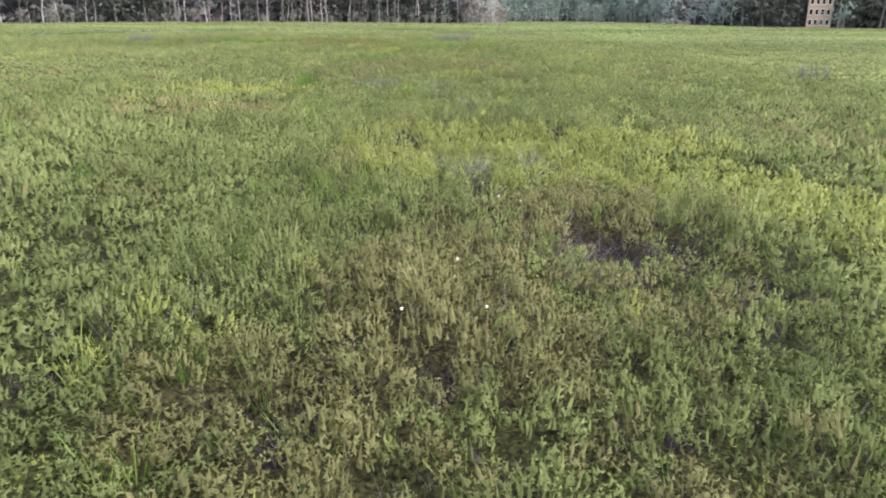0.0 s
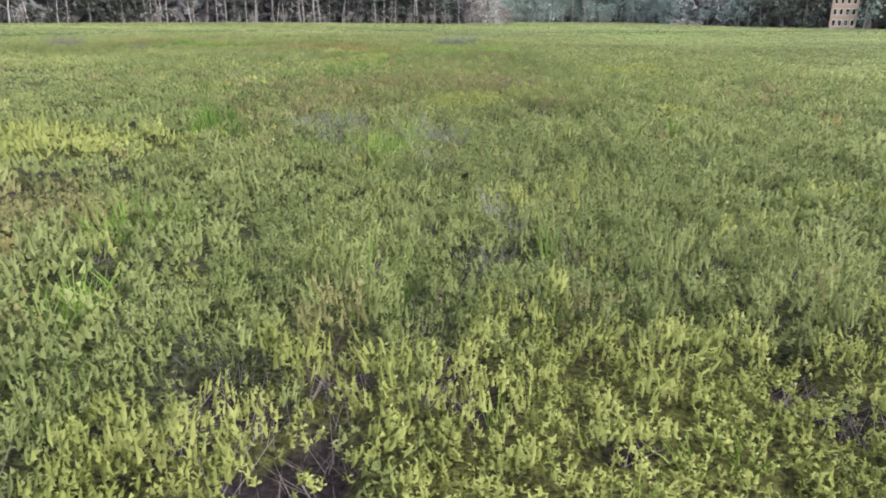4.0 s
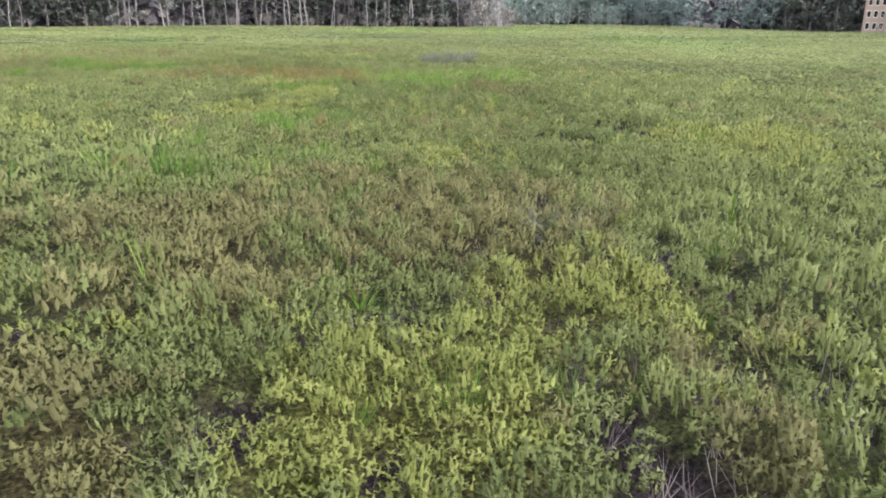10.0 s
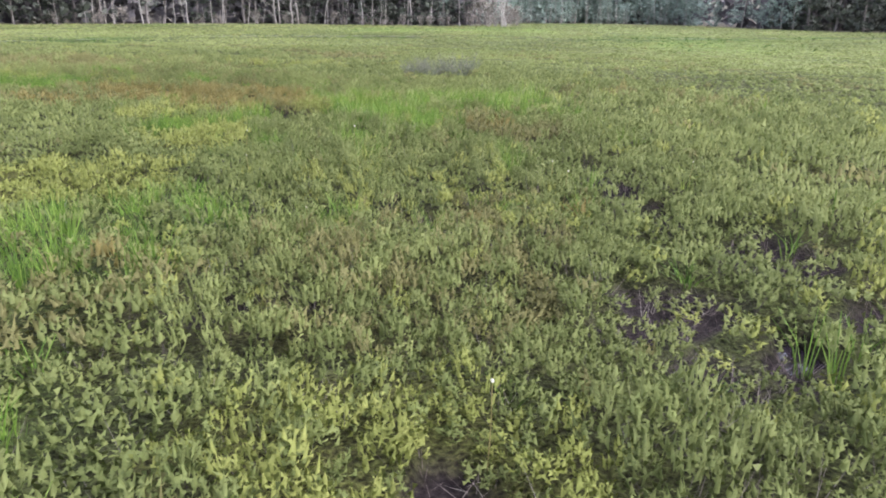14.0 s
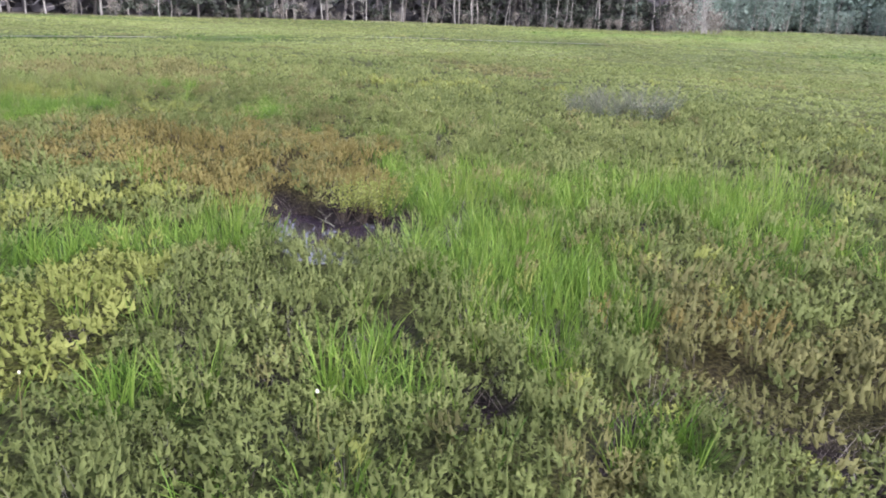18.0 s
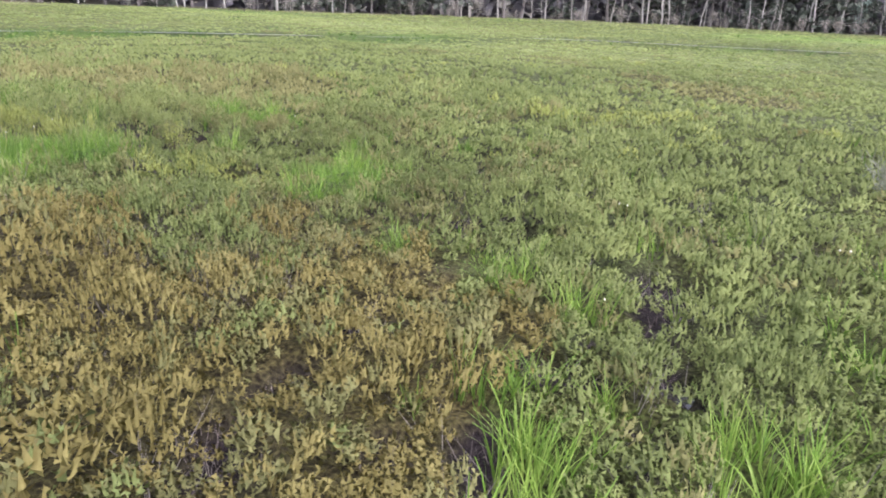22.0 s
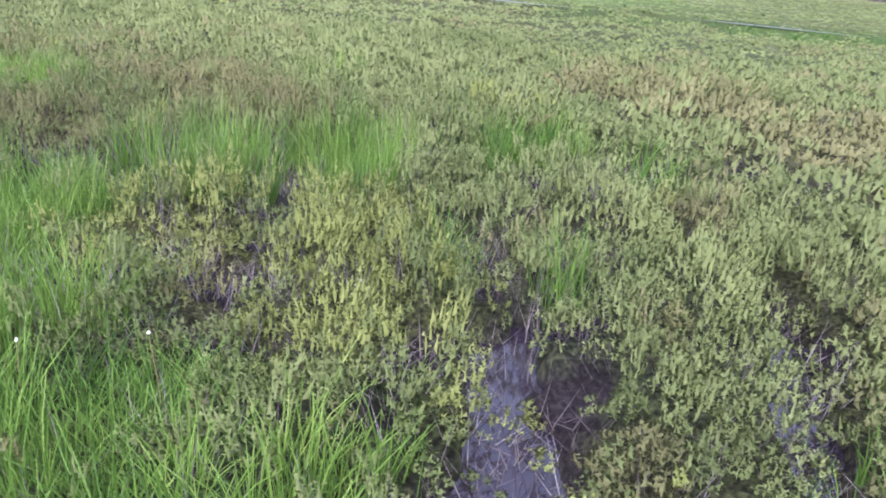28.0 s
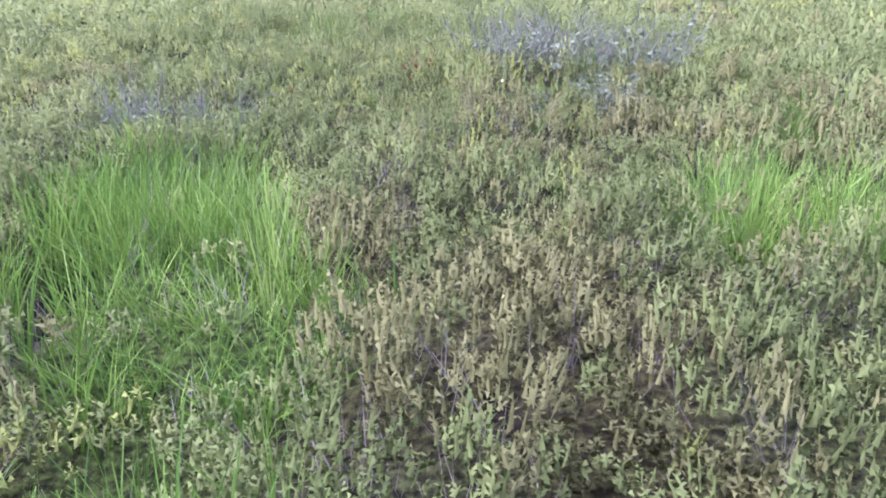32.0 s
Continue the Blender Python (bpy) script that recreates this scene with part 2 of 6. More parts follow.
def shrub_templates(count, shoots, leaves, spread, fat, plume, leaf):
    """Little shrubs of height 1: short leafy shoots stand close together, each a tuft of narrow leaves round a small core."""
    out, bends = [], []
    up = np.array([0.0, 0.0, 1.0])
    for _ in range(count):
        cores, blades, core_bend, blade_bend = [], [], [], []
        for b in range(shoots):
            w = 2.4 * b + rng.normal(0, 0.35)
            r = spread * math.sqrt((b + 0.5) / shoots) * rng.uniform(0.75, 1.25)
            way = np.array([math.cos(w), math.sin(w), 0.0])
            top = way * r + up * (1.0 - 0.34 * (r / spread) ** 2 * rng.uniform(0.2, 1.4) + rng.normal(0, 0.08))
            tall = plume * rng.uniform(0.7, 1.3)
            foot = top - up * tall - way * r * 0.2
            turn = rng.uniform(0, 6.28)
            lean = 0.5 * way * r / spread
            for k in range(3):
                d = np.array([math.cos(turn + 2.1 * k), math.sin(turn + 2.1 * k), 0.0])
                cores.append(foot + d * fat * rng.uniform(0.6, 1.4) + up * tall * rng.uniform(-0.2, 0.5))
                core_bend.append(0.7 * d + 0.45 * up + lean)
            cores.append(top - up * tall * 0.12)
            core_bend.append(up + lean)
            for k in range(leaves):
                turn += 2.4 + rng.normal(0, 0.5)
                f = (k + rng.uniform(0, 0.9)) / leaves
                rise = rng.uniform(0.05, 0.6) + 0.5 * f
                d = np.array([math.cos(turn), math.sin(turn), 0.0])
                side = np.array([-math.sin(turn), math.cos(turn), 0.0]) * (1 if k % 2 else -1)
                s = leaf * rng.uniform(0.75, 1.25)
                base = foot + (top - foot) * (0.15 + 0.75 * f) + d * fat * 0.25
                way_out = d * math.cos(rise) + up * math.sin(rise) * 2.0
                end = base + way_out * s
                belly = base + way_out * s * rng.uniform(0.4, 0.7) + side * s * rng.uniform(0.38, 0.55) + up * s * rng.normal(0, 0.35)
                bend = (0.8 if leaf < 0.07 else 1.6) * up + 0.3 * d + 1.3 * lean + rng.normal(0, 0.10, 3)
                face_up = np.cross(belly - base, end - base) @ (bend * (1, 1, 0.4)) > 0
                blades += [base, belly, end] if face_up else [base, end, belly]
                blade_bend += [bend] * 3
        n = 4 * shoots
        faces = []
        for b in range(shoots):
            m = 4 * b
            faces += [(m, m + 1, m + 3), (m + 1, m + 2, m + 3), (m + 2, m, m + 3)]
        faces += [(n + 3 * k, n + 3 * k + 1, n + 3 * k + 2) for k in range(shoots * leaves)]
        out.append(np.array(cores + blades))
        bends.append(np.array(core_bend + blade_bend))
    return np.array(out), np.array(faces), np.array(bends)


def twig_templates(count, stems):
    """Bundles of bare upright stems of height about 1."""
    out = []
    for _ in range(count):
        verts = []
        for _ in range(stems):
            p = np.array([*rng.normal(0, 0.07, 2), 0.0])
            top = p + np.array([*rng.normal(0, 0.12, 2), rng.uniform(0.5, 1.0)])
            r = rng.uniform(0.0025, 0.005)
            verts += [p + r * np.array([math.cos(w), math.sin(w), 0.0]) for w in (0, 2.1, 4.2)] + [top]
        out.append(np.array(verts))
    faces = []
    for k in range(stems):
        n = 4 * k
        faces += [(n, n + 1, n + 3), (n + 1, n + 2, n + 3), (n + 2, n, n + 3)]
    return np.array(out), np.array(faces)


def tuft_templates(count, blades, width, spread, joints=2):
    """Tufts of arching sedge blades of height about 1."""
    out = []
    for _ in range(count):
        verts = []
        for k in range(blades):
            turn, lean, tall = rng.uniform(0, 6.28), rng.uniform(0.05, spread), rng.uniform(0.6, 1.1)
            d = np.array([math.cos(turn), math.sin(turn), 0])
            s = np.array([-d[1], d[0], 0]) * width / 2
            s = s * math.cos(turn * 3) + d * width / 2 * math.sin(turn * 3)
            base = d * rng.uniform(0, 0.10)
            for j in range(joints + 1):
                f = j / joints
                p = base + d * lean * (0.35 * f + 0.65 * f ** 2.2) * tall + np.array([0, 0, tall * (f - 0.22 * lean * f * f)])
                w = 1.0 - 0.75 * f
                verts += [p - s * w, p + s * w]
        out.append(np.array(verts))
    quads = []
    for b in range(blades):
        for j in range(joints):
            q = b * 2 * (joints + 1) + 2 * j
            quads.append((q, q + 1, q + 3, q + 2))
    return np.array(out), np.array(quads)


def spread_plants(templates, x, y, z, tall, wide, tint, lean=0.12, tip=(0.0, 0.0)):
    """Corners, faces and tints of many plants out of a few templates."""
    forms, quads = templates[:2]
    n, v = len(x), forms.shape[1]
    which = rng.integers(0, len(forms), n)
    p = forms[which]
    a = rng.uniform(0, 2 * math.pi, n)
    ca, sa = np.cos(a)[:, None], np.sin(a)[:, None]
    lx, ly = (rng.normal(0, lean, n) + tip[0])[:, None], (rng.normal(0, lean, n) + tip[1])[:, None]
    px, py, pz = p[..., 0] * wide[:, None], p[..., 1] * wide[:, None], p[..., 2] * tall[:, None]
    out = np.empty((n, v, 3), np.float32)
    out[..., 0] = x[:, None] + px * ca - py * sa + lx * pz
    out[..., 1] = y[:, None] + px * sa + py * ca + ly * pz
    out[..., 2] = z[:, None] + pz
    faces = (quads[None] + (np.arange(n) * v)[:, None, None]).reshape(-1, quads.shape[1])
    if len(templates) < 3:
        return out.reshape(-1, 3), faces, np.repeat(tint, v), None
    b = templates[2][which]
    soft = np.empty((n, v, 3), np.float32)
    soft[..., 0] = b[..., 0] * ca - b[..., 1] * sa + np.asarray(tip[0]).reshape(-1, 1) * 1.6
    soft[..., 1] = b[..., 0] * sa + b[..., 1] * ca + np.asarray(tip[1]).reshape(-1, 1) * 1.6
    soft[..., 2] = b[..., 2]
    soft /= np.linalg.norm(soft, axis=2)[..., None]
    return out.reshape(-1, 3), faces, np.repeat(tint, v), soft.reshape(-1, 3)


# ---- plan of the bog: patches of vegetation, gaps and pools ----
PATCHES = []


def patch(kind, x, y, across, along, turn=0):
    """An oval in which one kind of growth (or a gap, or open water) prevails."""
    PATCHES.append((kind, x, y, max(across, 0.15), max(along, 0.15), radians(turn)))


patch("hole", 3.3, 13.3, 0.40, 0.60, 5)
patch("hole", 4.1, 13.5, 0.24, 0.60, 5)
patch("gap", 4.4, 12.1, 0.29, 0.45, 5)
patch("brown", 1.6, 11.8, 0.76, 1.68, 5)
patch("brown", 3.3, 14.7, 1.01, 1.18, 5)
patch("brown", 2.3, 10.7, 0.59, 1.01, 5)
patch("yellow", 2.7, 18.1, 2.79, 2.25, 5)
patch("yellow", 5.9, 15.6, 1.10, 2.27, 5)
patch("yellow", 0.7, 17.3, 0.87, 0.99, 5)
patch("pale", 4.4, 10.9, 0.48, 0.78, 5)
patch("pale", -1.2, 14.4, 0.40, 1.23, 5)
patch("pale", 5.2, 12.7, 0.52, 1.17, 5)
patch("gap", -2.0, 13.0, 0.23, 0.33, 5)
patch("gap", -1.2, 11.1, 0.17, 0.39, 5)
patch("gap", -0.8, 10.2, 0.18, 0.28, 5)
patch("gap", 0.9, 9.7, 0.16, 0.27, 5)
patch("gap", 0.5, 9.9, 0.10, 0.15, 5)
patch("gap", 1.1, 10.2, 0.18, 0.24, 5)
patch("gap", 1.7, 9.1, 0.17, 0.14, 5)
patch("gap", 2.3, 9.3, 0.12, 0.20, 5)
patch("gap", 3.3, 10.0, 0.07, 0.18, 5)
patch("gap", 3.2, 9.4, 0.09, 0.16, 5)
patch("gap", 3.8, 10.2, 0.14, 0.16, 5)
patch("gap", 1.8, 10.4, 0.23, 0.25, 5)
patch("brown", 1.1, 8.9, 0.53, 0.28, 5)
patch("brown", 3.7, 9.2, 0.22, 0.21, 5)
patch("dead", 1.8, 16.6, 0.24, 1.07, 5)
patch("dead", 2.6, 17.1, 0.34, 0.93, 5)
patch("gap", 1.9, 15.6, 0.19, 0.60, 5)
patch("gap", -0.1, 8.9, 0.17, 0.16, 5)
patch("brown", 0.7, 9.9, 0.85, 0.71, 5)
patch("yellow", -6.0, 27.6, 1.74, 1.53, 5)
patch("gap", -3.8, 27.0, 0.30, 0.60, 5)
patch("brown", -4.3, 23.2, 1.50, 1.82, 5)
patch("dead", -1.7, 30.0, 0.86, 1.50, 5)
patch("dead", 1.4, 22.8, 0.36, 1.17, 5)
patch("gap", 1.9, 24.2, 0.30, 0.60, 5)
patch("pale", -1.2, 18.2, 0.46, 1.05, 5)
patch("gap", 0.5, 19.2, 0.23, 0.57, 5)
patch("yellow", 0.5, 18.4, 1.18, 1.57, 5)
patch("yellow", 1.4, 16.7, 0.70, 0.95, 5)
patch("yellow", 4.2, 16.2, 0.63, 0.82, 5)
patch("yellow", 2.6, 19.0, 0.93, 1.13, 5)
patch("gap", 0.1, 16.5, 0.32, 0.35, 5)
patch("gap", 0.7, 15.8, 0.14, 0.33, 5)
patch("gap", -0.4, 15.6, 0.16, 0.27, 5)
patch("gap", -0.2, 14.8, 0.17, 0.24, 5)
patch("gap", -0.5, 14.4, 0.18, 0.14, 5)
patch("gap", 0.5, 14.7, 0.10, 0.18, 5)
patch("dead", 1.7, 16.2, 0.17, 0.52, 5)
patch("dead", 2.7, 16.9, 0.24, 0.65, 5)
patch("hole", 1.9, 15.4, 0.11, 0.43, 5)
patch("gap", 2.1, 15.0, 0.10, 0.16, 5)
patch("gap", 2.9, 15.6, 0.11, 0.20, 5)
patch("gap", 2.6, 16.1, 0.17, 0.23, 5)
patch("gap", 3.6, 15.1, 0.17, 0.25, 5)
patch("gap", 4.2, 15.1, 0.17, 0.35, 5)
patch("gap", 3.6, 14.3, 0.08, 0.11, 5)
patch("hole", 2.1, 14.1, 0.10, 0.20, 5)
patch("hole", 2.5, 14.1, 0.14, 0.20, 5)
patch("hole", 3.1, 14.1, 0.16, 0.20, 5)
patch("gap", 2.9, 14.4, 0.09, 0.12, 5)
patch("brown", 1.5, 13.9, 0.26, 0.51, 5)
patch("brown", 2.9, 14.5, 0.84, 0.82, 5)
patch("pale", 1.0, 14.7, 0.32, 0.46, 5)
patch("brown", -0.2, 16.9, 0.39, 0.70, 5)
patch("yellow", -5.6, 27.4, 1.20, 1.24, 5)
patch("gap", -4.7, 25.2, 0.42, 0.31, 5)
patch("gap", -3.5, 25.3, 0.21, 0.38, 5)
patch("gap", -3.9, 27.5, 0.35, 0.60, 5)
patch("gap", -4.8, 26.6, 0.65, 0.59, 5)
patch("brown", -3.3, 23.2, 0.56, 0.92, 5)
patch("sedge", -2.4, 22.8, 0.32, 0.44, 5)
patch("sedge", -1.9, 23.5, 0.35, 0.51, 5)
patch("sedge", -1.6, 27.7, 0.35, 0.84, 5)
patch("sedge", -0.4, 27.3, 0.51, 1.14, 5)
patch("dead", -1.7, 29.3, 0.59, 1.43, 5)
patch("dead", 0.1, 28.8, 0.29, 1.98, 5)
patch("dead", 0.4, 26.0, 0.23, 0.81, 5)
patch("sedge", -1.8, 21.3, 0.25, 0.57, 5)
patch("sedge", 0.5, 21.8, 0.36, 0.58, 5)
patch("gap", -1.2, 21.8, 0.18, 0.22, 5)
patch("gap", -1.9, 21.6, 0.18, 0.30, 5)
patch("dead", 1.4, 22.2, 0.24, 0.64, 5)
patch("hole", 1.5, 22.2, 0.19, 0.22, 5)
patch("gap", 1.1, 22.2, 0.14, 0.30, 5)
patch("gap", 2.2, 23.0, 0.27, 0.37, 5)
patch("gap", 3.2, 22.9, 0.21, 0.28, 5)
patch("gap", 4.1, 23.0, 0.21, 0.29, 5)
patch("brown", 0.3, 20.6, 0.29, 0.29, 5)
patch("gap", 0.4, 20.4, 0.18, 0.21, 5)
patch("gap", 0.7, 21.2, 0.12, 0.22, 5)
patch("gap", 0.0, 19.9, 0.16, 0.20, 5)
patch("gap", -0.4, 20.0, 0.08, 0.23, 5)
patch("hole", 1.3, 20.1, 0.13, 0.20, 5)
patch("gap", 2.1, 19.8, 0.12, 0.12, 5)
patch("gap", 0.1, 19.3, 0.08, 0.06, 5)
patch("brown", 0.5, 19.0, 0.10, 0.09, 5)
patch("gap", 0.6, 19.1, 0.16, 0.13, 5)
patch("gap", 3.2, 20.6, 0.14, 0.26, 5)
patch("gap", 3.4, 20.2, 0.19, 0.22, 5)
patch("yellow", 1.6, 19.5, 0.28, 0.33, 5)
patch("yellow", 0.9, 19.4, 0.33, 0.32, 5)
patch("yellow", 1.3, 19.0, 0.29, 0.17, 5)
patch("yellow", -0.0, 19.9, 0.19, 0.30, 5)
patch("yellow", 1.6, 24.4, 0.44, 0.70, 5)
patch("brown", 2.0, 20.8, 0.19, 0.25, 5)
patch("gap", 1.0, 20.5, 0.14, 0.33, 5)
patch("pale", -0.6, 20.5, 0.54, 0.60, 5)
patch("gap", -0.4, 19.5, 0.09, 0.15, 5)
patch("meadow", -6.6, 35.8, 0.49, 0.90, 5)
patch("hole", -4.7, 36.5, 0.41, 0.60, 5)
patch("brown", -2.3, 32.4, 1.46, 1.22, 5)
patch("brown", -2.8, 37.8, 1.68, 1.40, 5)
patch("brown", -6.4, 37.7, 0.89, 0.75, 5)
patch("yellow", 1.6, 36.3, 1.00, 0.80, 5)
patch("yellow", 0.1, 34.1, 1.01, 1.15, 5)
patch("yellow", 5.4, 33.3, 0.69, 1.04, 5)
patch("pale", 4.7, 37.5, 2.16, 2.63, 5)
patch("meadow", -4.2, 30.3, 0.35, 1.10, 5)
patch("dead", -2.4, 30.3, 0.35, 0.78, 5)
patch("dead", -1.7, 30.2, 0.23, 0.46, 5)
patch("dead", -1.0, 29.2, 0.25, 0.55, 5)
patch("hole", -2.0, 28.7, 0.28, 0.35, 5)
patch("hole", -1.5, 28.7, 0.28, 0.22, 5)
patch("marsh", -2.1, 28.9, 0.15, 0.18, 5)
patch("hole", -3.2, 28.9, 0.29, 0.27, 5)
patch("gap", 0.2, 30.3, 0.23, 0.59, 5)
patch("gap", 1.2, 31.8, 0.27, 0.47, 5)
patch("gap", 1.3, 29.4, 0.25, 0.26, 5)
patch("meadow", -0.3, 29.3, 0.40, 0.82, 5)
patch("meadow", -0.3, 28.1, 0.29, 0.57, 5)
patch("meadow", 0.2, 27.4, 0.32, 0.42, 5)
patch("meadow", -0.4, 27.3, 0.21, 0.43, 5)
patch("meadow", -1.6, 27.7, 0.28, 0.23, 5)
patch("dead", 0.1, 28.4, 0.26, 0.40, 5)
patch("dead", 0.5, 28.4, 0.17, 0.51, 5)
patch("meadow", 0.8, 27.4, 0.14, 0.21, 5)
patch("hole", 0.7, 27.6, 0.15, 0.14, 5)
patch("brown", -2.0, 27.3, 0.29, 0.33, 5)
patch("brown", -0.6, 26.6, 0.37, 0.22, 5)
patch("gap", -0.9, 26.9, 0.10, 0.24, 5)
patch("gap", 1.5, 27.1, 0.13, 0.17, 5)
patch("gap", 2.7, 28.5, 0.13, 0.25, 5)
patch("gap", 2.8, 31.1, 0.12, 0.50, 5)
patch("gap", 2.8, 29.3, 0.15, 0.38, 5)
patch("gap", 4.1, 29.6, 0.25, 0.43, 5)
patch("gap", 2.1, 28.3, 0.17, 0.14, 5)
patch("gap", 3.5, 27.9, 0.08, 0.34, 5)
patch("gap", 2.9, 32.6, 0.29, 0.22, 5)
patch("dead", -0.9, 27.1, 0.17, 0.27, 5)
patch("pale", -0.1, 27.0, 0.27, 0.25, 5)
patch("brown", 1.3, 26.8, 0.19, 0.16, 5)
patch("pale", -1.8, 29.0, 0.29, 0.40, 5)
patch("hole", -4.5, 36.2, 0.32, 0.60, 5)
patch("gap", -3.1, 34.9, 0.18, 0.42, 5)
patch("marsh", -4.2, 35.4, 0.13, 0.27, 5)
patch("brown", -5.0, 37.3, 0.55, 0.76, 5)
patch("brown", -2.1, 37.0, 1.50, 1.62, 5)
patch("brown", 0.5, 38.8, 1.56, 1.66, 5)
patch("brown", -2.6, 33.6, 1.01, 0.93, 5)
patch("sedge", -5.4, 41.7, 1.09, 1.79, 5)
patch("sedge", -7.0, 40.2, 0.59, 0.94, 5)
patch("dead", 1.6, 38.5, 0.51, 0.78, 5)
patch("gap", 4.2, 45.6, 0.70, 0.60, 5)
patch("brown", 1.6, 38.1, 0.73, 0.91, 5)
patch("yellow", 1.9, 36.3, 0.62, 0.78, 5)
patch("yellow", 0.6, 33.8, 0.66, 0.70, 5)
patch("yellow", 0.2, 34.5, 0.56, 0.51, 5)
patch("gap", -0.1, 35.8, 0.39, 0.18, 5)
patch("gap", -0.8, 33.9, 0.31, 0.57, 5)
patch("gap", 0.3, 33.5, 0.19, 0.18, 5)
patch("hole", 2.0, 33.2, 0.28, 0.54, 5)
patch("gap", 1.7, 34.1, 0.26, 0.29, 5)
patch("gap", 2.6, 34.8, 0.29, 0.53, 5)
patch("gap", 3.3, 34.4, 0.33, 0.40, 5)
patch("brown", 2.5, 33.5, 0.24, 0.51, 5)
patch("hole", 1.2, 31.8, 0.26, 0.41, 5)
patch("pool", 1.2, 31.7, 0.09, 0.12, 5)
patch("gap", -1.1, 32.3, 0.14, 0.18, 5)
patch("brown", -0.8, 31.6, 0.21, 0.57, 5)
patch("gap", -0.7, 31.4, 0.07, 0.13, 5)
patch("gap", 0.5, 31.2, 0.13, 0.11, 5)
patch("hole", 2.3, 31.9, 0.26, 0.49, 5)
patch("gap", 2.9, 32.1, 0.19, 0.40, 5)
patch("gap", 0.3, 31.9, 0.07, 0.11, 5)
patch("sedge", 2.9, 31.5, 0.17, 0.41, 5)
patch("pale", -0.3, 32.5, 0.33, 0.49, 5)
patch("gap", -0.0, 31.9, 0.06, 0.18, 5)
patch("pale", 2.7, 32.7, 0.34, 0.61, 5)
patch("sedge", -4.8, 40.8, 0.69, 1.26, 5)
patch("sedge", -3.7, 41.0, 0.56, 0.69, 5)
patch("sedge", -4.0, 45.8, 1.05, 2.25, 5)
patch("pale", -0.5, 43.4, 1.57, 1.05, 5)
patch("yellow", -0.2, 43.2, 1.03, 0.64, 5)
patch("yellow", 5.7, 45.4, 1.73, 2.34, 5)
patch("gap", 2.1, 45.7, 0.63, 0.60, 5)
patch("gap", 3.6, 47.3, 0.70, 0.60, 5)
patch("gap", 0.4, 42.6, 0.24, 0.58, 5)
patch("brown", -0.8, 40.4, 1.32, 0.83, 5)
patch("brown", -1.6, 38.5, 0.79, 0.74, 5)
patch("brown", 1.2, 40.2, 0.64, 0.50, 5)
patch("brown", 0.2, 37.3, 0.56, 0.96, 5)
patch("dead", 2.0, 38.6, 0.26, 0.69, 5)
patch("gap", 1.4, 39.2, 0.23, 0.37, 5)
patch("gap", -0.5, 40.0, 0.25, 0.28, 5)
patch("hole", 3.7, 39.6, 0.24, 0.41, 5)
patch("brown", 1.6, 37.6, 0.45, 0.50, 5)
patch("gap", 0.7, 37.5, 0.13, 0.23, 5)
patch("gap", 2.6, 37.3, 0.11, 0.33, 5)
patch("gap", 2.7, 37.8, 0.19, 0.39, 5)
patch("sedge", -0.2, 36.2, 0.18, 0.40, 5)
patch("sedge", -0.8, 37.0, 0.16, 0.33, 5)
patch("pale", -1.2, 37.2, 0.43, 0.60, 5)
patch("gap", -0.9, 38.4, 0.21, 0.32, 5)
patch("brown", -2.4, 37.1, 0.51, 0.80, 5)
patch("gap", -2.5, 37.0, 0.13, 0.18, 5)
patch("brown", -1.8, 35.8, 0.27, 0.32, 5)
patch("gap", 0.3, 36.2, 0.11, 0.15, 5)
patch("hole", 0.8, 36.3, 0.11, 0.25, 5)
patch("yellow", 1.9, 36.2, 0.45, 0.61, 5)
patch("yellow", 2.4, 35.6, 0.36, 0.42, 5)
patch("yellow", 1.2, 35.4, 0.58, 0.37, 5)
patch("gap", 1.5, 35.7, 0.13, 0.15, 5)
patch("gap", 1.8, 35.6, 0.09, 0.11, 5)
patch("gap", 1.4, 36.7, 0.12, 0.17, 5)
patch("gap", 3.3, 36.8, 0.08, 0.38, 5)
patch("gap", -0.4, 35.6, 0.13, 0.12, 5)
patch("hole", -0.0, 35.5, 0.22, 0.28, 5)
patch("hole", -0.6, 35.3, 0.18, 0.18, 5)
patch("gap", 0.3, 35.3, 0.06, 0.20, 5)
patch("gap", 3.0, 35.8, 0.13, 0.19, 5)
patch("gap", 3.0, 36.9, 0.12, 0.19, 5)
patch("gap", -1.7, 36.9, 0.08, 0.16, 5)
patch("pale", 3.3, 37.8, 0.55, 0.69, 5)
patch("gap", -1.5, 35.2, 0.06, 0.24, 5)
patch("pale", -1.0, 35.0, 0.27, 0.15, 5)
patch("yellow", -5.7, 49.5, 1.59, 1.31, 5)
patch("brown", -3.3, 43.8, 0.32, 0.32, 5)
patch("gap", -1.8, 45.1, 0.38, 0.30, 5)
patch("gap", -1.1, 45.2, 0.19, 0.25, 5)
patch("pale", -0.6, 43.3, 1.09, 0.64, 5)
patch("sedge", -2.3, 42.8, 0.28, 0.77, 5)
patch("sedge", -2.9, 42.2, 0.21, 0.54, 5)
patch("sedge", -3.7, 48.2, 0.85, 1.52, 5)
patch("yellow", 0.2, 42.8, 0.92, 0.54, 5)
patch("yellow", 1.0, 42.4, 0.34, 0.47, 5)
patch("hole", 2.8, 44.6, 0.21, 0.60, 5)
patch("hole", 3.7, 46.5, 0.25, 0.46, 5)
patch("hole", 2.2, 44.3, 0.34, 0.46, 5)
patch("marsh", 3.0, 45.1, 0.16, 0.42, 5)
patch("gap", 1.7, 45.1, 0.31, 0.34, 5)
patch("gap", 3.6, 47.7, 0.33, 0.60, 5)
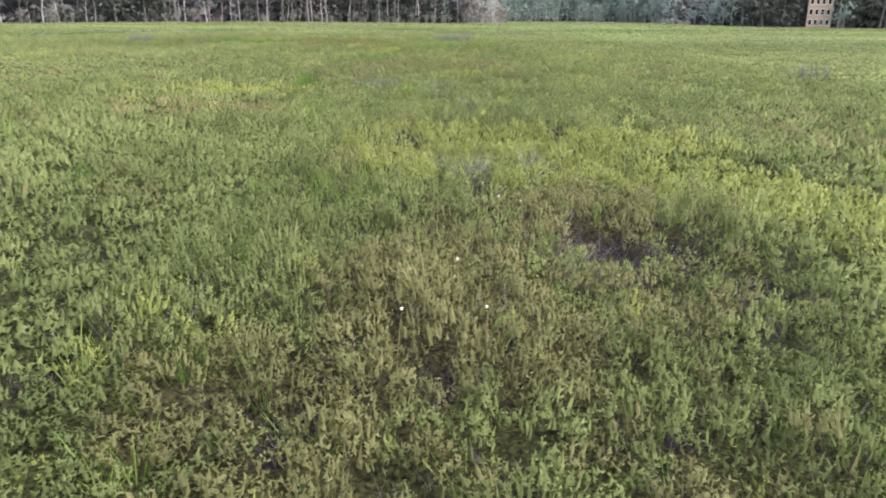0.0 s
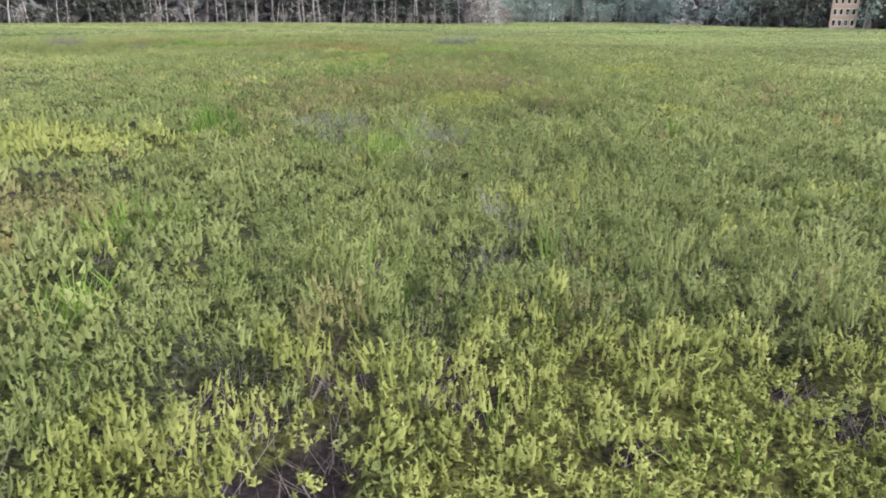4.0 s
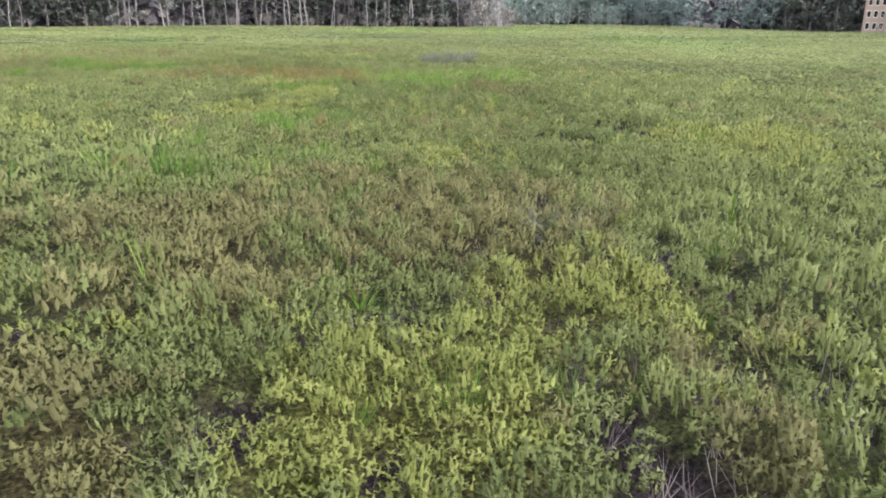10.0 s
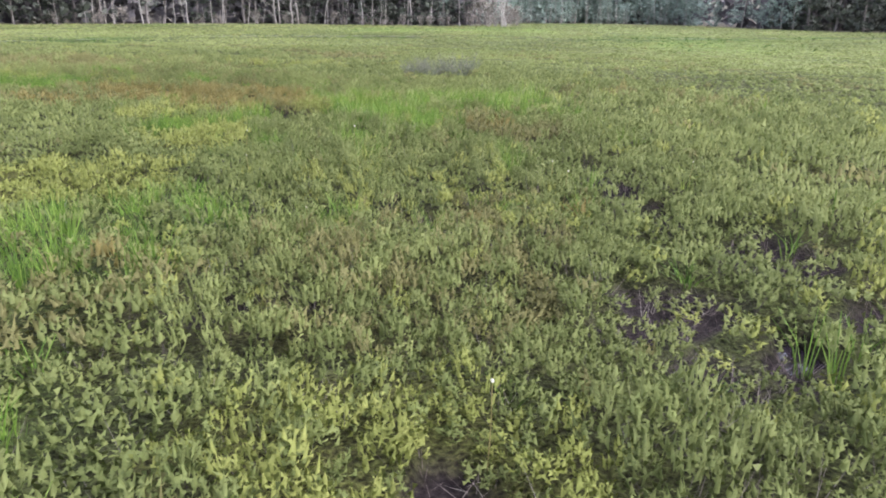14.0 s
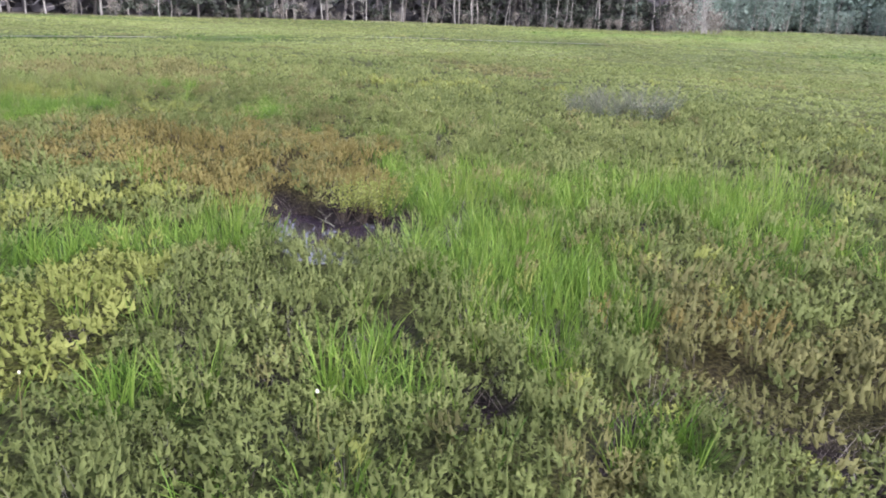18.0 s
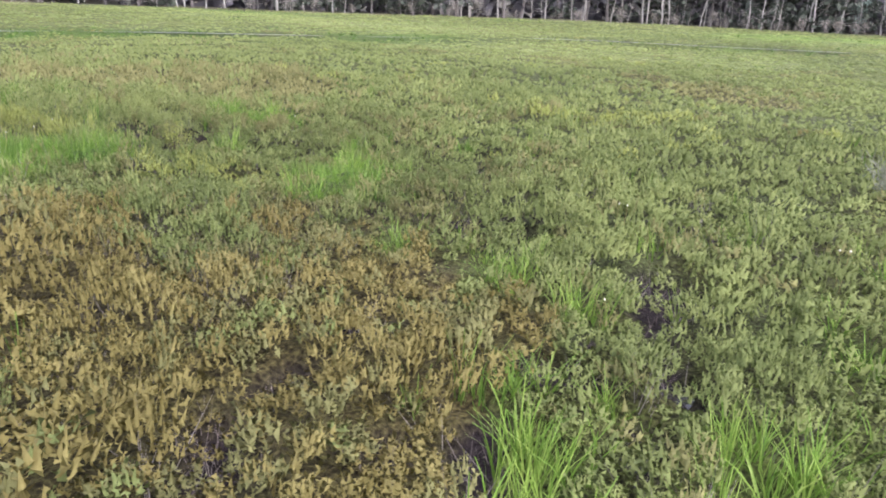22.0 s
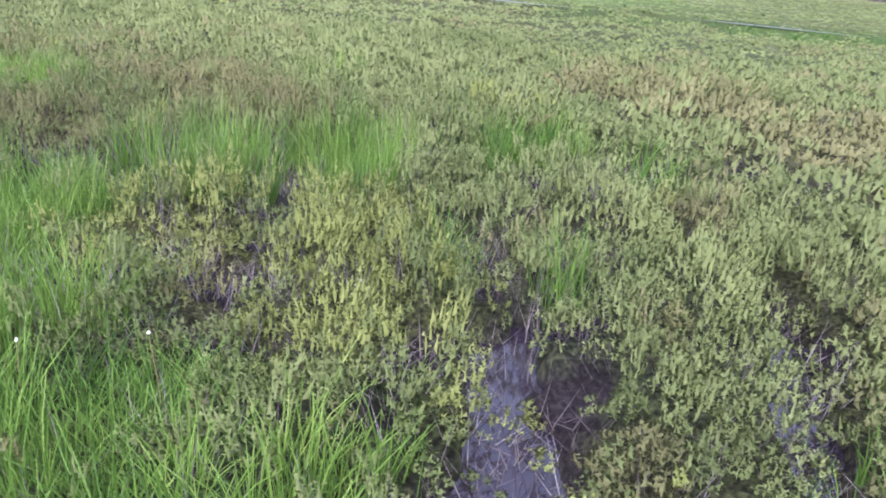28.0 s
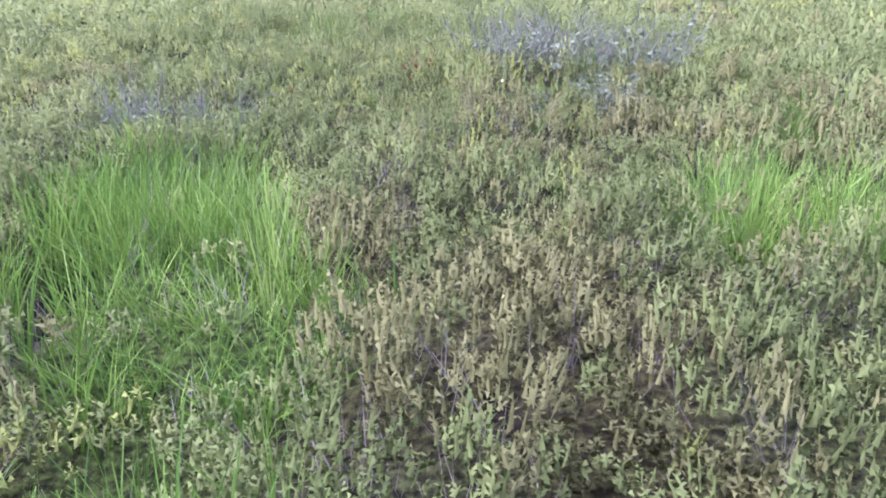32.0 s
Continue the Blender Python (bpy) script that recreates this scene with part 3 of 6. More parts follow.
patch("gap", 2.5, 48.7, 0.36, 0.60, 5)
patch("gap", 3.4, 43.8, 0.16, 0.43, 5)
patch("sedge", -1.0, 41.1, 0.13, 0.47, 5)
patch("gap", -1.0, 41.5, 0.07, 0.13, 5)
patch("brown", -0.6, 41.1, 0.34, 0.30, 5)
patch("brown", -0.8, 40.3, 0.42, 0.33, 5)
patch("gap", -0.8, 40.9, 0.10, 0.20, 5)
patch("brown", 0.2, 41.4, 0.21, 0.32, 5)
patch("brown", 0.3, 40.6, 0.35, 0.34, 5)
patch("pale", -0.1, 40.5, 0.18, 0.34, 5)
patch("gap", 0.3, 42.2, 0.25, 0.20, 5)
patch("gap", 0.7, 42.3, 0.13, 0.13, 5)
patch("gap", 0.7, 41.7, 0.15, 0.22, 5)
patch("gap", 1.2, 41.5, 0.11, 0.15, 5)
patch("gap", 0.1, 40.9, 0.06, 0.10, 5)
patch("gap", 1.0, 41.0, 0.19, 0.16, 5)
patch("hole", 2.0, 41.2, 0.17, 0.27, 5)
patch("gap", 2.6, 41.4, 0.11, 0.16, 5)
patch("gap", 1.5, 40.6, 0.15, 0.10, 5)
patch("gap", 0.7, 40.5, 0.12, 0.10, 5)
patch("gap", 2.6, 40.7, 0.12, 0.14, 5)
patch("gap", 3.0, 41.3, 0.14, 0.15, 5)
patch("gap", 1.9, 41.9, 0.16, 0.14, 5)
patch("gap", 3.1, 42.6, 0.11, 0.18, 5)
patch("pale", 1.4, 40.8, 0.25, 0.37, 5)
patch("brown", 0.8, 40.3, 0.41, 0.19, 5)
patch("sedge", 0.7, 43.8, 0.11, 0.45, 5)
patch("gap", -4.3, 57.2, 0.60, 0.46, 6)
patch("yellow", -7.2, 56.9, 0.49, 0.78, 6)
patch("yellow", -5.2, 52.9, 0.90, 1.15, 6)
patch("yellow", -7.8, 55.9, 0.55, 0.59, 6)
patch("sedge", -6.7, 54.2, 0.47, 0.88, 6)
patch("sedge", -5.1, 55.6, 0.45, 0.61, 6)
patch("sedge", -1.2, 56.9, 1.47, 1.10, 6)
patch("rust", 0.0, 55.3, 0.43, 0.74, 6)
patch("brown", 0.7, 54.2, 0.47, 1.04, 6)
patch("gap", 1.1, 53.1, 0.14, 0.60, 6)
patch("sedge", 0.7, 51.7, 0.30, 0.60, 6)
patch("brown", 1.4, 54.7, 0.65, 1.13, 6)
patch("hole", 1.9, 51.8, 0.24, 0.48, 6)
patch("gap", 2.3, 50.7, 0.41, 0.44, 6)
patch("gap", 0.0, 49.7, 0.23, 0.22, 6)
patch("gap", 0.2, 49.4, 0.17, 0.30, 6)
patch("gap", 0.7, 49.5, 0.11, 0.21, 6)
patch("gap", 0.3, 50.8, 0.11, 0.31, 6)
patch("hole", 2.3, 49.7, 0.27, 0.60, 6)
patch("hole", 2.5, 49.2, 0.25, 0.47, 6)
patch("hole", 2.7, 48.7, 0.15, 0.40, 6)
patch("gap", 2.8, 49.7, 0.18, 0.22, 6)
patch("gap", 7.8, 62.6, 0.70, 0.60, 6)
patch("sedge", 7.0, 59.2, 0.35, 1.52, 6)
patch("sedge", 1.5, 48.5, 0.18, 0.37, 6)
patch("gap", -1.5, 48.7, 0.16, 0.17, 6)
patch("gap", -2.6, 48.8, 0.20, 0.19, 6)
patch("gap", -0.8, 48.3, 0.14, 0.18, 6)
patch("hole", -0.4, 48.1, 0.21, 0.31, 6)
patch("sedge", -0.3, 47.6, 0.18, 0.27, 6)
patch("sedge", -1.4, 47.9, 0.27, 0.41, 6)
patch("sedge", -2.2, 48.3, 0.22, 0.16, 6)
patch("brown", 0.2, 48.0, 0.26, 0.24, 6)
patch("rust", 0.2, 48.1, 0.17, 0.13, 6)
patch("gap", -2.5, 47.9, 0.17, 0.21, 6)
patch("gap", 1.1, 47.9, 0.06, 0.17, 6)
patch("gap", -0.8, 50.7, 0.21, 0.15, 6)
patch("sedge", 2.2, 48.3, 0.14, 0.21, 6)
patch("pale", -0.9, 49.3, 0.64, 0.42, 6)
patch("gap", 0.9, 49.2, 0.06, 0.19, 6)
patch("sedge", 0.6, 48.6, 0.22, 0.23, 6)
patch("gap", -2.8, 48.2, 0.09, 0.12, 6)
patch("rust", -9.1, 60.0, 3.16, 2.51, 18)
patch("rust", -5.5, 58.1, 1.34, 1.13, 18)
patch("hole", -4.8, 57.3, 0.44, 0.42, 18)
patch("pool", -3.9, 57.0, 0.56, 0.82, 18)
patch("pool", -4.7, 57.2, 0.43, 0.38, 18)
patch("yellow", -4.1, 57.6, 0.37, 0.61, 18)
patch("yellow", -7.1, 56.9, 0.36, 0.70, 18)
patch("yellow", -5.4, 54.3, 0.51, 0.90, 18)
patch("yellow", -5.2, 53.1, 0.26, 0.67, 18)
patch("meadow", -6.8, 54.9, 0.46, 0.72, 18)
patch("meadow", -5.6, 55.6, 0.61, 0.48, 18)
patch("meadow", -4.9, 56.1, 0.19, 0.49, 18)
patch("meadow", -2.7, 59.3, 1.68, 1.54, 18)
patch("meadow", 0.1, 60.7, 2.31, 2.73, 18)
patch("meadow", -1.6, 56.4, 0.92, 1.48, 18)
patch("meadow", 1.3, 57.8, 0.54, 0.75, 18)
patch("meadow", 0.4, 57.9, 0.70, 1.04, 18)
patch("gap", -2.8, 58.0, 0.30, 0.44, 18)
patch("gap", -0.7, 58.9, 0.24, 0.47, 18)
patch("gap", -2.9, 56.9, 0.27, 0.28, 18)
patch("brown", 0.1, 54.7, 0.46, 0.82, 18)
patch("rust", 0.0, 55.0, 0.39, 0.65, 18)
patch("rust", 0.5, 55.2, 0.30, 0.40, 18)
patch("brown", 0.9, 54.6, 0.35, 0.66, 18)
patch("gap", -1.2, 54.7, 0.29, 0.37, 18)
patch("gap", 1.1, 55.2, 0.14, 0.38, 18)
patch("meadow", -1.0, 53.9, 0.17, 0.49, 18)
patch("meadow", -0.4, 55.1, 0.30, 0.54, 18)
patch("hole", 0.3, 54.2, 0.17, 0.32, 18)
patch("gap", -0.3, 53.7, 0.16, 0.25, 18)
patch("gap", -1.4, 53.4, 0.16, 0.32, 18)
patch("gap", -2.4, 54.3, 0.19, 0.49, 18)
patch("meadow", -2.4, 54.2, 0.28, 0.37, 18)
patch("meadow", -2.3, 53.4, 0.41, 0.48, 18)
patch("meadow", -3.5, 52.6, 0.37, 0.35, 18)
patch("meadow", -0.1, 53.2, 0.28, 0.36, 18)
patch("hole", 1.0, 53.7, 0.22, 0.45, 18)
patch("gap", 0.6, 54.0, 0.16, 0.34, 18)
patch("gap", -0.4, 53.1, 0.14, 0.20, 18)
patch("gap", -3.0, 53.3, 0.12, 0.19, 18)
patch("meadow", -1.8, 52.0, 0.36, 0.20, 18)
patch("meadow", -2.4, 51.7, 0.17, 0.20, 18)
patch("gap", -3.9, 53.5, 0.09, 0.23, 18)
patch("gap", -4.9, 53.2, 0.18, 0.19, 18)
patch("pale", -2.3, 52.7, 0.54, 0.46, 18)
patch("brown", -0.5, 52.7, 0.19, 0.29, 18)
patch("pool", -3.9, 56.5, 0.55, 0.54, 23)
patch("pool", -4.3, 57.1, 0.61, 0.44, 23)
patch("pool", -4.0, 56.6, 0.63, 0.36, 25)
patch("rust", -9.4, 59.5, 1.69, 2.29, 25)
patch("rust", -7.0, 60.4, 1.52, 1.74, 25)
patch("rust", -6.4, 58.2, 1.31, 0.69, 25)
patch("rust", -7.2, 57.9, 0.78, 0.72, 25)
patch("rust", -5.4, 58.8, 0.44, 0.69, 25)
patch("pale", -10.7, 62.5, 0.64, 1.35, 25)
patch("meadow", -14.2, 62.4, 0.96, 1.41, 25)
patch("meadow", -10.1, 64.9, 0.65, 1.37, 25)
patch("dead", -2.0, 69.3, 1.27, 2.78, 25)
patch("gap", -5.0, 63.3, 0.34, 0.60, 25)
patch("gap", -1.0, 66.6, 0.20, 0.60, 25)
patch("hole", -5.5, 57.7, 0.19, 0.60, 25)
patch("hole", -4.6, 57.8, 0.37, 0.33, 25)
patch("yellow", -4.4, 57.8, 0.40, 0.41, 25)
patch("yellow", -7.1, 56.9, 0.59, 0.57, 25)
patch("yellow", -5.7, 56.9, 0.25, 0.34, 25)
patch("brown", -5.2, 57.8, 0.28, 0.39, 25)
patch("meadow", -5.7, 56.0, 0.47, 0.44, 25)
patch("meadow", -5.1, 56.4, 0.19, 0.52, 25)
patch("pool", -5.1, 57.5, 0.27, 0.41, 25)
patch("pool", -4.2, 57.1, 0.53, 0.49, 25)
patch("pool", -3.8, 56.4, 0.42, 0.36, 25)
patch("pool", -4.0, 57.6, 0.26, 0.36, 25)
patch("pool", -3.6, 56.8, 0.19, 0.26, 25)
patch("pool", -3.7, 56.1, 0.36, 0.21, 25)
patch("pool", -3.5, 56.4, 0.20, 0.22, 25)
patch("marsh", -4.6, 56.5, 0.19, 0.44, 25)
patch("marsh", -3.6, 57.7, 0.17, 0.27, 25)
patch("marsh", -3.2, 57.4, 0.16, 0.15, 25)
patch("marsh", -2.9, 57.2, 0.15, 0.14, 25)
patch("hole", -3.7, 58.0, 0.14, 0.31, 25)
patch("marsh", -3.0, 58.8, 0.15, 0.45, 25)
patch("meadow", -4.2, 59.6, 0.28, 0.72, 25)
patch("pool", -4.3, 61.7, 0.06, 0.29, 25)
patch("meadow", -3.5, 57.9, 0.26, 0.64, 25)
patch("meadow", -3.6, 60.0, 0.35, 0.74, 25)
patch("meadow", -1.6, 60.7, 0.99, 1.53, 25)
patch("meadow", -2.1, 59.0, 0.48, 1.03, 25)
patch("meadow", -2.7, 61.0, 0.38, 0.87, 25)
patch("gap", -3.0, 58.6, 0.14, 0.23, 25)
patch("gap", -1.3, 59.4, 0.19, 0.25, 25)
patch("brown", -2.1, 57.5, 0.30, 0.23, 25)
patch("gap", -2.2, 57.8, 0.24, 0.12, 25)
patch("meadow", -2.3, 56.8, 0.30, 0.37, 25)
patch("meadow", -2.8, 56.1, 0.18, 0.15, 25)
patch("meadow", -1.4, 57.4, 0.28, 0.42, 25)
patch("brown", -1.8, 56.8, 0.25, 0.16, 25)
patch("gap", -1.9, 58.0, 0.16, 0.17, 25)
patch("yellow", -3.8, 55.7, 0.18, 0.15, 25)
patch("pale", -5.1, 55.2, 0.24, 0.36, 25)
patch("brown", -4.7, 55.1, 0.28, 0.16, 25)
patch("rust", -9.6, 60.1, 0.62, 1.02, 31)
patch("rust", -7.6, 62.2, 0.72, 0.74, 31)
patch("rust", -7.3, 61.2, 1.05, 0.85, 31)
patch("rust", -7.6, 59.7, 1.00, 0.61, 31)
patch("rust", -6.0, 60.5, 0.79, 0.84, 31)
patch("rust", -7.0, 58.8, 0.47, 0.56, 31)
patch("rust", -5.6, 59.4, 0.68, 0.46, 31)
patch("rust", -5.8, 61.6, 0.41, 0.48, 31)
patch("brown", -5.6, 60.9, 0.24, 0.37, 31)
patch("gap", -6.6, 59.9, 0.11, 0.21, 31)
patch("gap", -6.6, 60.2, 0.08, 0.13, 31)
patch("gap", -6.8, 61.0, 0.18, 0.11, 31)
patch("gap", -9.0, 60.4, 0.14, 0.22, 31)
patch("gap", -6.5, 59.3, 0.20, 0.20, 31)
patch("hole", -6.2, 59.0, 0.21, 0.21, 31)
patch("hole", -5.1, 60.1, 0.14, 0.43, 31)
patch("gap", -5.6, 59.8, 0.13, 0.12, 31)
patch("brown", -5.9, 58.9, 0.23, 0.31, 31)
patch("pale", -9.3, 61.6, 0.56, 1.05, 31)
patch("yellow", -11.2, 63.5, 0.89, 0.72, 31)
patch("meadow", -9.5, 64.6, 0.46, 1.06, 31)
patch("meadow", -7.7, 62.6, 0.35, 0.40, 31)
patch("meadow", -6.5, 62.9, 0.28, 0.55, 31)
patch("brown", -7.4, 80.5, 1.25, 1.76, 31)
patch("pale", -6.5, 64.5, 1.37, 1.58, 31)
patch("pale", -5.4, 66.9, 1.66, 1.47, 31)
patch("gap", -5.2, 66.0, 0.45, 0.57, 31)
patch("gap", -7.2, 63.6, 0.13, 0.22, 31)
patch("gap", -3.9, 65.4, 0.20, 0.34, 31)
patch("gap", -5.1, 63.5, 0.17, 0.34, 31)
patch("meadow", -5.3, 62.1, 0.19, 0.39, 31)
patch("meadow", -5.3, 60.8, 0.16, 0.53, 31)
patch("meadow", -4.6, 60.1, 0.25, 0.41, 31)
patch("meadow", -5.0, 60.2, 0.20, 0.27, 31)
patch("meadow", -3.9, 61.0, 0.28, 0.51, 31)
patch("meadow", -4.4, 60.8, 0.14, 0.30, 31)
patch("meadow", -3.4, 60.7, 0.32, 0.37, 31)
patch("meadow", -3.3, 62.9, 0.19, 0.50, 31)
patch("hole", -4.7, 62.4, 0.15, 0.36, 31)
patch("pool", -4.7, 63.5, 0.08, 0.22, 31)
patch("gap", -5.1, 61.9, 0.07, 0.22, 31)
patch("gap", -4.9, 61.3, 0.05, 0.18, 31)
patch("hole", -4.4, 61.8, 0.11, 0.29, 31)
patch("pool", -4.2, 61.5, 0.07, 0.33, 31)
patch("pool", -4.3, 60.7, 0.08, 0.25, 31)
patch("hole", -5.2, 61.2, 0.13, 0.18, 31)
patch("pale", -3.6, 61.5, 0.38, 0.51, 31)
patch("pale", -4.0, 63.0, 0.50, 0.56, 31)
patch("brown", -4.9, 59.4, 0.11, 0.14, 31)
patch("brown", -18.6, 72.1, 2.06, 2.73, 41)
patch("brown", -10.0, 82.2, 1.17, 3.79, 41)
patch("sedge", -13.6, 63.1, 0.44, 0.75, 41)
patch("marsh", -13.7, 65.4, 0.18, 0.58, 41)
patch("marsh", -13.4, 64.7, 0.13, 0.31, 41)
patch("gap", -14.4, 64.7, 0.27, 0.49, 41)
patch("gap", -13.1, 67.7, 0.42, 0.47, 41)
patch("sedge", -14.4, 68.4, 0.74, 0.79, 41)
patch("yellow", -9.3, 73.4, 1.68, 1.21, 41)
patch("sedge", -10.0, 65.0, 0.81, 0.70, 41)
patch("sedge", -8.9, 64.4, 0.55, 0.38, 41)
patch("sedge", -9.4, 63.9, 0.36, 0.31, 41)
patch("gap", -11.2, 63.9, 0.18, 0.17, 41)
patch("gap", -8.6, 63.8, 0.24, 0.23, 41)
patch("hole", -8.3, 64.1, 0.17, 0.37, 41)
patch("gap", -8.6, 65.4, 0.10, 0.14, 41)
patch("gap", -8.9, 66.8, 0.18, 0.60, 41)
patch("gap", -8.4, 65.9, 0.21, 0.23, 41)
patch("gap", -10.9, 68.6, 0.16, 0.41, 41)
patch("sedge", -7.6, 63.2, 0.20, 0.20, 41)
patch("sedge", -8.7, 63.2, 0.22, 0.26, 41)
patch("sedge", -6.9, 63.4, 0.15, 0.40, 41)
patch("sedge", -8.1, 67.3, 0.12, 0.41, 41)
patch("hole", -7.3, 63.7, 0.12, 0.38, 41)
patch("hole", -7.6, 64.2, 0.24, 0.21, 41)
patch("hole", -6.7, 64.0, 0.14, 0.38, 41)
patch("marsh", -6.7, 64.1, 0.09, 0.25, 41)
patch("gap", -7.0, 64.8, 0.20, 0.22, 41)
patch("gap", -6.7, 65.8, 0.11, 0.11, 41)
patch("brown", -8.4, 62.4, 0.25, 0.33, 41)
patch("gap", -8.7, 62.6, 0.10, 0.22, 41)
patch("rust", -9.2, 63.0, 0.23, 0.38, 41)
patch("rust", -8.4, 63.0, 0.35, 0.23, 41)
patch("rust", -8.6, 62.0, 0.60, 0.37, 41)
patch("rust", -7.9, 62.0, 0.54, 0.23, 41)
patch("rust", -7.2, 62.7, 0.23, 0.19, 41)
patch("brown", -7.6, 63.9, 0.22, 0.24, 41)
patch("pale", -10.5, 62.7, 0.62, 0.74, 41)
patch("yellow", -10.4, 61.8, 0.14, 0.30, 41)
patch("pale", -7.9, 64.7, 0.39, 0.44, 41)
patch("pale", -6.2, 63.7, 0.45, 0.27, 41)
patch("gap", -7.1, 62.8, 0.17, 0.07, 41)
patch("sedge", -7.6, 62.7, 0.18, 0.27, 41)
patch("gap", -10.1, 62.8, 0.10, 0.22, 41)
patch("gap", -7.3, 64.6, 0.12, 0.27, 41)
patch("gap", -9.5, 61.5, 0.12, 0.14, 41)
patch("pale", -9.9, 70.0, 1.76, 1.23, 41)
patch("brown", -21.6, 71.6, 2.59, 2.23, 74)
patch("brown", -18.7, 70.6, 1.44, 2.33, 74)
patch("gap", -20.4, 68.1, 0.48, 0.56, 74)
patch("gap", -19.4, 65.7, 0.45, 0.42, 74)
patch("yellow", -17.3, 62.9, 1.21, 0.64, 74)
patch("yellow", -15.9, 63.9, 0.77, 0.90, 74)
patch("yellow", -15.2, 64.7, 0.41, 0.37, 74)
patch("pale", -16.1, 65.8, 0.77, 0.89, 74)
patch("brown", -16.0, 63.1, 0.20, 0.37, 74)
patch("gap", -16.2, 63.3, 0.13, 0.30, 74)
patch("gap", -16.9, 64.8, 0.11, 0.29, 74)
patch("gap", -17.4, 65.6, 0.24, 0.34, 74)
patch("marsh", -15.5, 66.5, 0.10, 1.41, 74)
patch("gap", -16.0, 66.8, 0.22, 0.35, 74)
patch("hole", -15.3, 65.2, 0.18, 0.36, 74)
patch("marsh", -15.7, 64.9, 0.14, 0.51, 74)
patch("marsh", -14.7, 64.8, 0.16, 0.45, 74)
patch("marsh", -13.7, 64.8, 0.14, 0.27, 74)
patch("marsh", -13.6, 65.2, 0.11, 0.36, 74)
patch("marsh", -14.0, 65.6, 0.07, 0.26, 74)
patch("marsh", -13.0, 65.0, 0.17, 0.23, 74)
patch("gap", -13.6, 65.3, 0.13, 0.27, 74)
patch("yellow", -13.9, 65.5, 0.12, 0.37, 74)
patch("brown", -14.4, 65.2, 0.18, 0.38, 74)
patch("meadow", -14.2, 63.0, 0.44, 0.64, 74)
patch("meadow", -14.0, 63.7, 0.36, 0.45, 74)
patch("meadow", -13.5, 63.0, 0.19, 0.33, 74)
patch("meadow", -13.3, 63.3, 0.15, 0.32, 74)
patch("gap", -13.6, 63.1, 0.08, 0.23, 74)
patch("hole", -13.1, 63.7, 0.17, 0.31, 74)
patch("hole", -13.0, 64.2, 0.10, 0.21, 74)
patch("marsh", -13.0, 63.7, 0.10, 0.16, 74)
patch("yellow", -13.4, 63.7, 0.10, 0.16, 74)
patch("pale", -13.2, 63.9, 0.20, 0.20, 74)
patch("meadow", -12.6, 65.4, 0.08, 0.27, 74)
patch("meadow", -14.4, 68.1, 0.38, 0.71, 74)
patch("meadow", -15.4, 67.8, 0.28, 0.73, 74)
patch("meadow", -12.2, 65.6, 0.14, 0.11, 74)
patch("meadow", -13.0, 65.4, 0.06, 0.22, 74)
patch("gap", -13.6, 66.1, 0.17, 0.37, 74)
patch("gap", -13.2, 66.3, 0.20, 0.27, 74)
patch("gap", -16.0, 69.3, 0.33, 0.46, 74)
patch("gap", -12.8, 66.8, 0.19, 0.31, 74)
patch("gap", -12.7, 65.6, 0.11, 0.23, 74)
patch("brown", -13.2, 66.9, 0.35, 0.48, 74)
patch("brown", -13.8, 66.4, 0.45, 0.56, 74)
patch("meadow", -12.3, 64.8, 0.07, 0.08, 74)
patch("pale", -12.9, 64.2, 0.15, 0.18, 74)
patch("yellow", -12.5, 64.0, 0.17, 0.13, 74)
patch("hole", -12.7, 64.2, 0.09, 0.07, 74)
patch("yellow", -12.5, 63.3, 0.23, 0.10, 74)
patch("brown", -23.9, 67.7, 1.52, 2.05, 99)
patch("yellow", -22.0, 65.2, 0.72, 0.54, 99)
patch("meadow", -18.4, 62.0, 1.38, 0.60, 99)
patch("meadow", -18.4, 63.2, 0.70, 0.55, 99)
patch("meadow", -16.9, 61.1, 0.28, 0.73, 99)
patch("meadow", -16.2, 61.5, 0.18, 0.45, 99)
patch("meadow", -19.9, 65.3, 0.48, 0.78, 99)
patch("meadow", -19.3, 66.5, 0.23, 0.57, 99)
patch("gap", -19.9, 66.4, 0.37, 0.31, 99)
patch("marsh", -19.5, 64.3, 0.11, 0.35, 99)
patch("hole", -18.9, 64.9, 0.16, 0.19, 99)
patch("hole", -19.3, 65.3, 0.19, 0.34, 99)
patch("marsh", -19.4, 66.1, 0.20, 0.25, 99)
patch("hole", -19.1, 66.2, 0.22, 0.19, 99)
patch("hole", -18.8, 66.7, 0.42, 0.18, 99)
patch("yellow", -16.7, 62.3, 0.75, 0.39, 99)
patch("yellow", -17.2, 63.7, 0.76, 0.53, 99)
patch("yellow", -16.1, 62.5, 0.45, 0.31, 99)
patch("gap", -16.7, 62.7, 0.17, 0.22, 99)
patch("marsh", -17.7, 63.2, 0.09, 0.55, 99)
patch("hole", -16.4, 63.0, 0.26, 0.22, 99)
patch("gap", -16.2, 63.3, 0.12, 0.27, 99)
patch("yellow", -16.0, 63.8, 0.44, 0.38, 99)
patch("yellow", -15.7, 63.7, 0.27, 0.27, 99)
patch("yellow", -16.0, 64.4, 0.18, 0.25, 99)
patch("pale", -17.2, 65.9, 0.47, 0.80, 99)
patch("pale", -17.5, 65.4, 0.33, 0.55, 99)
patch("marsh", -18.4, 65.2, 0.10, 0.38, 99)
patch("gap", -17.3, 65.5, 0.12, 0.14, 99)
patch("hole", -16.9, 64.7, 0.11, 0.48, 99)
patch("gap", -17.2, 64.5, 0.10, 0.23, 99)
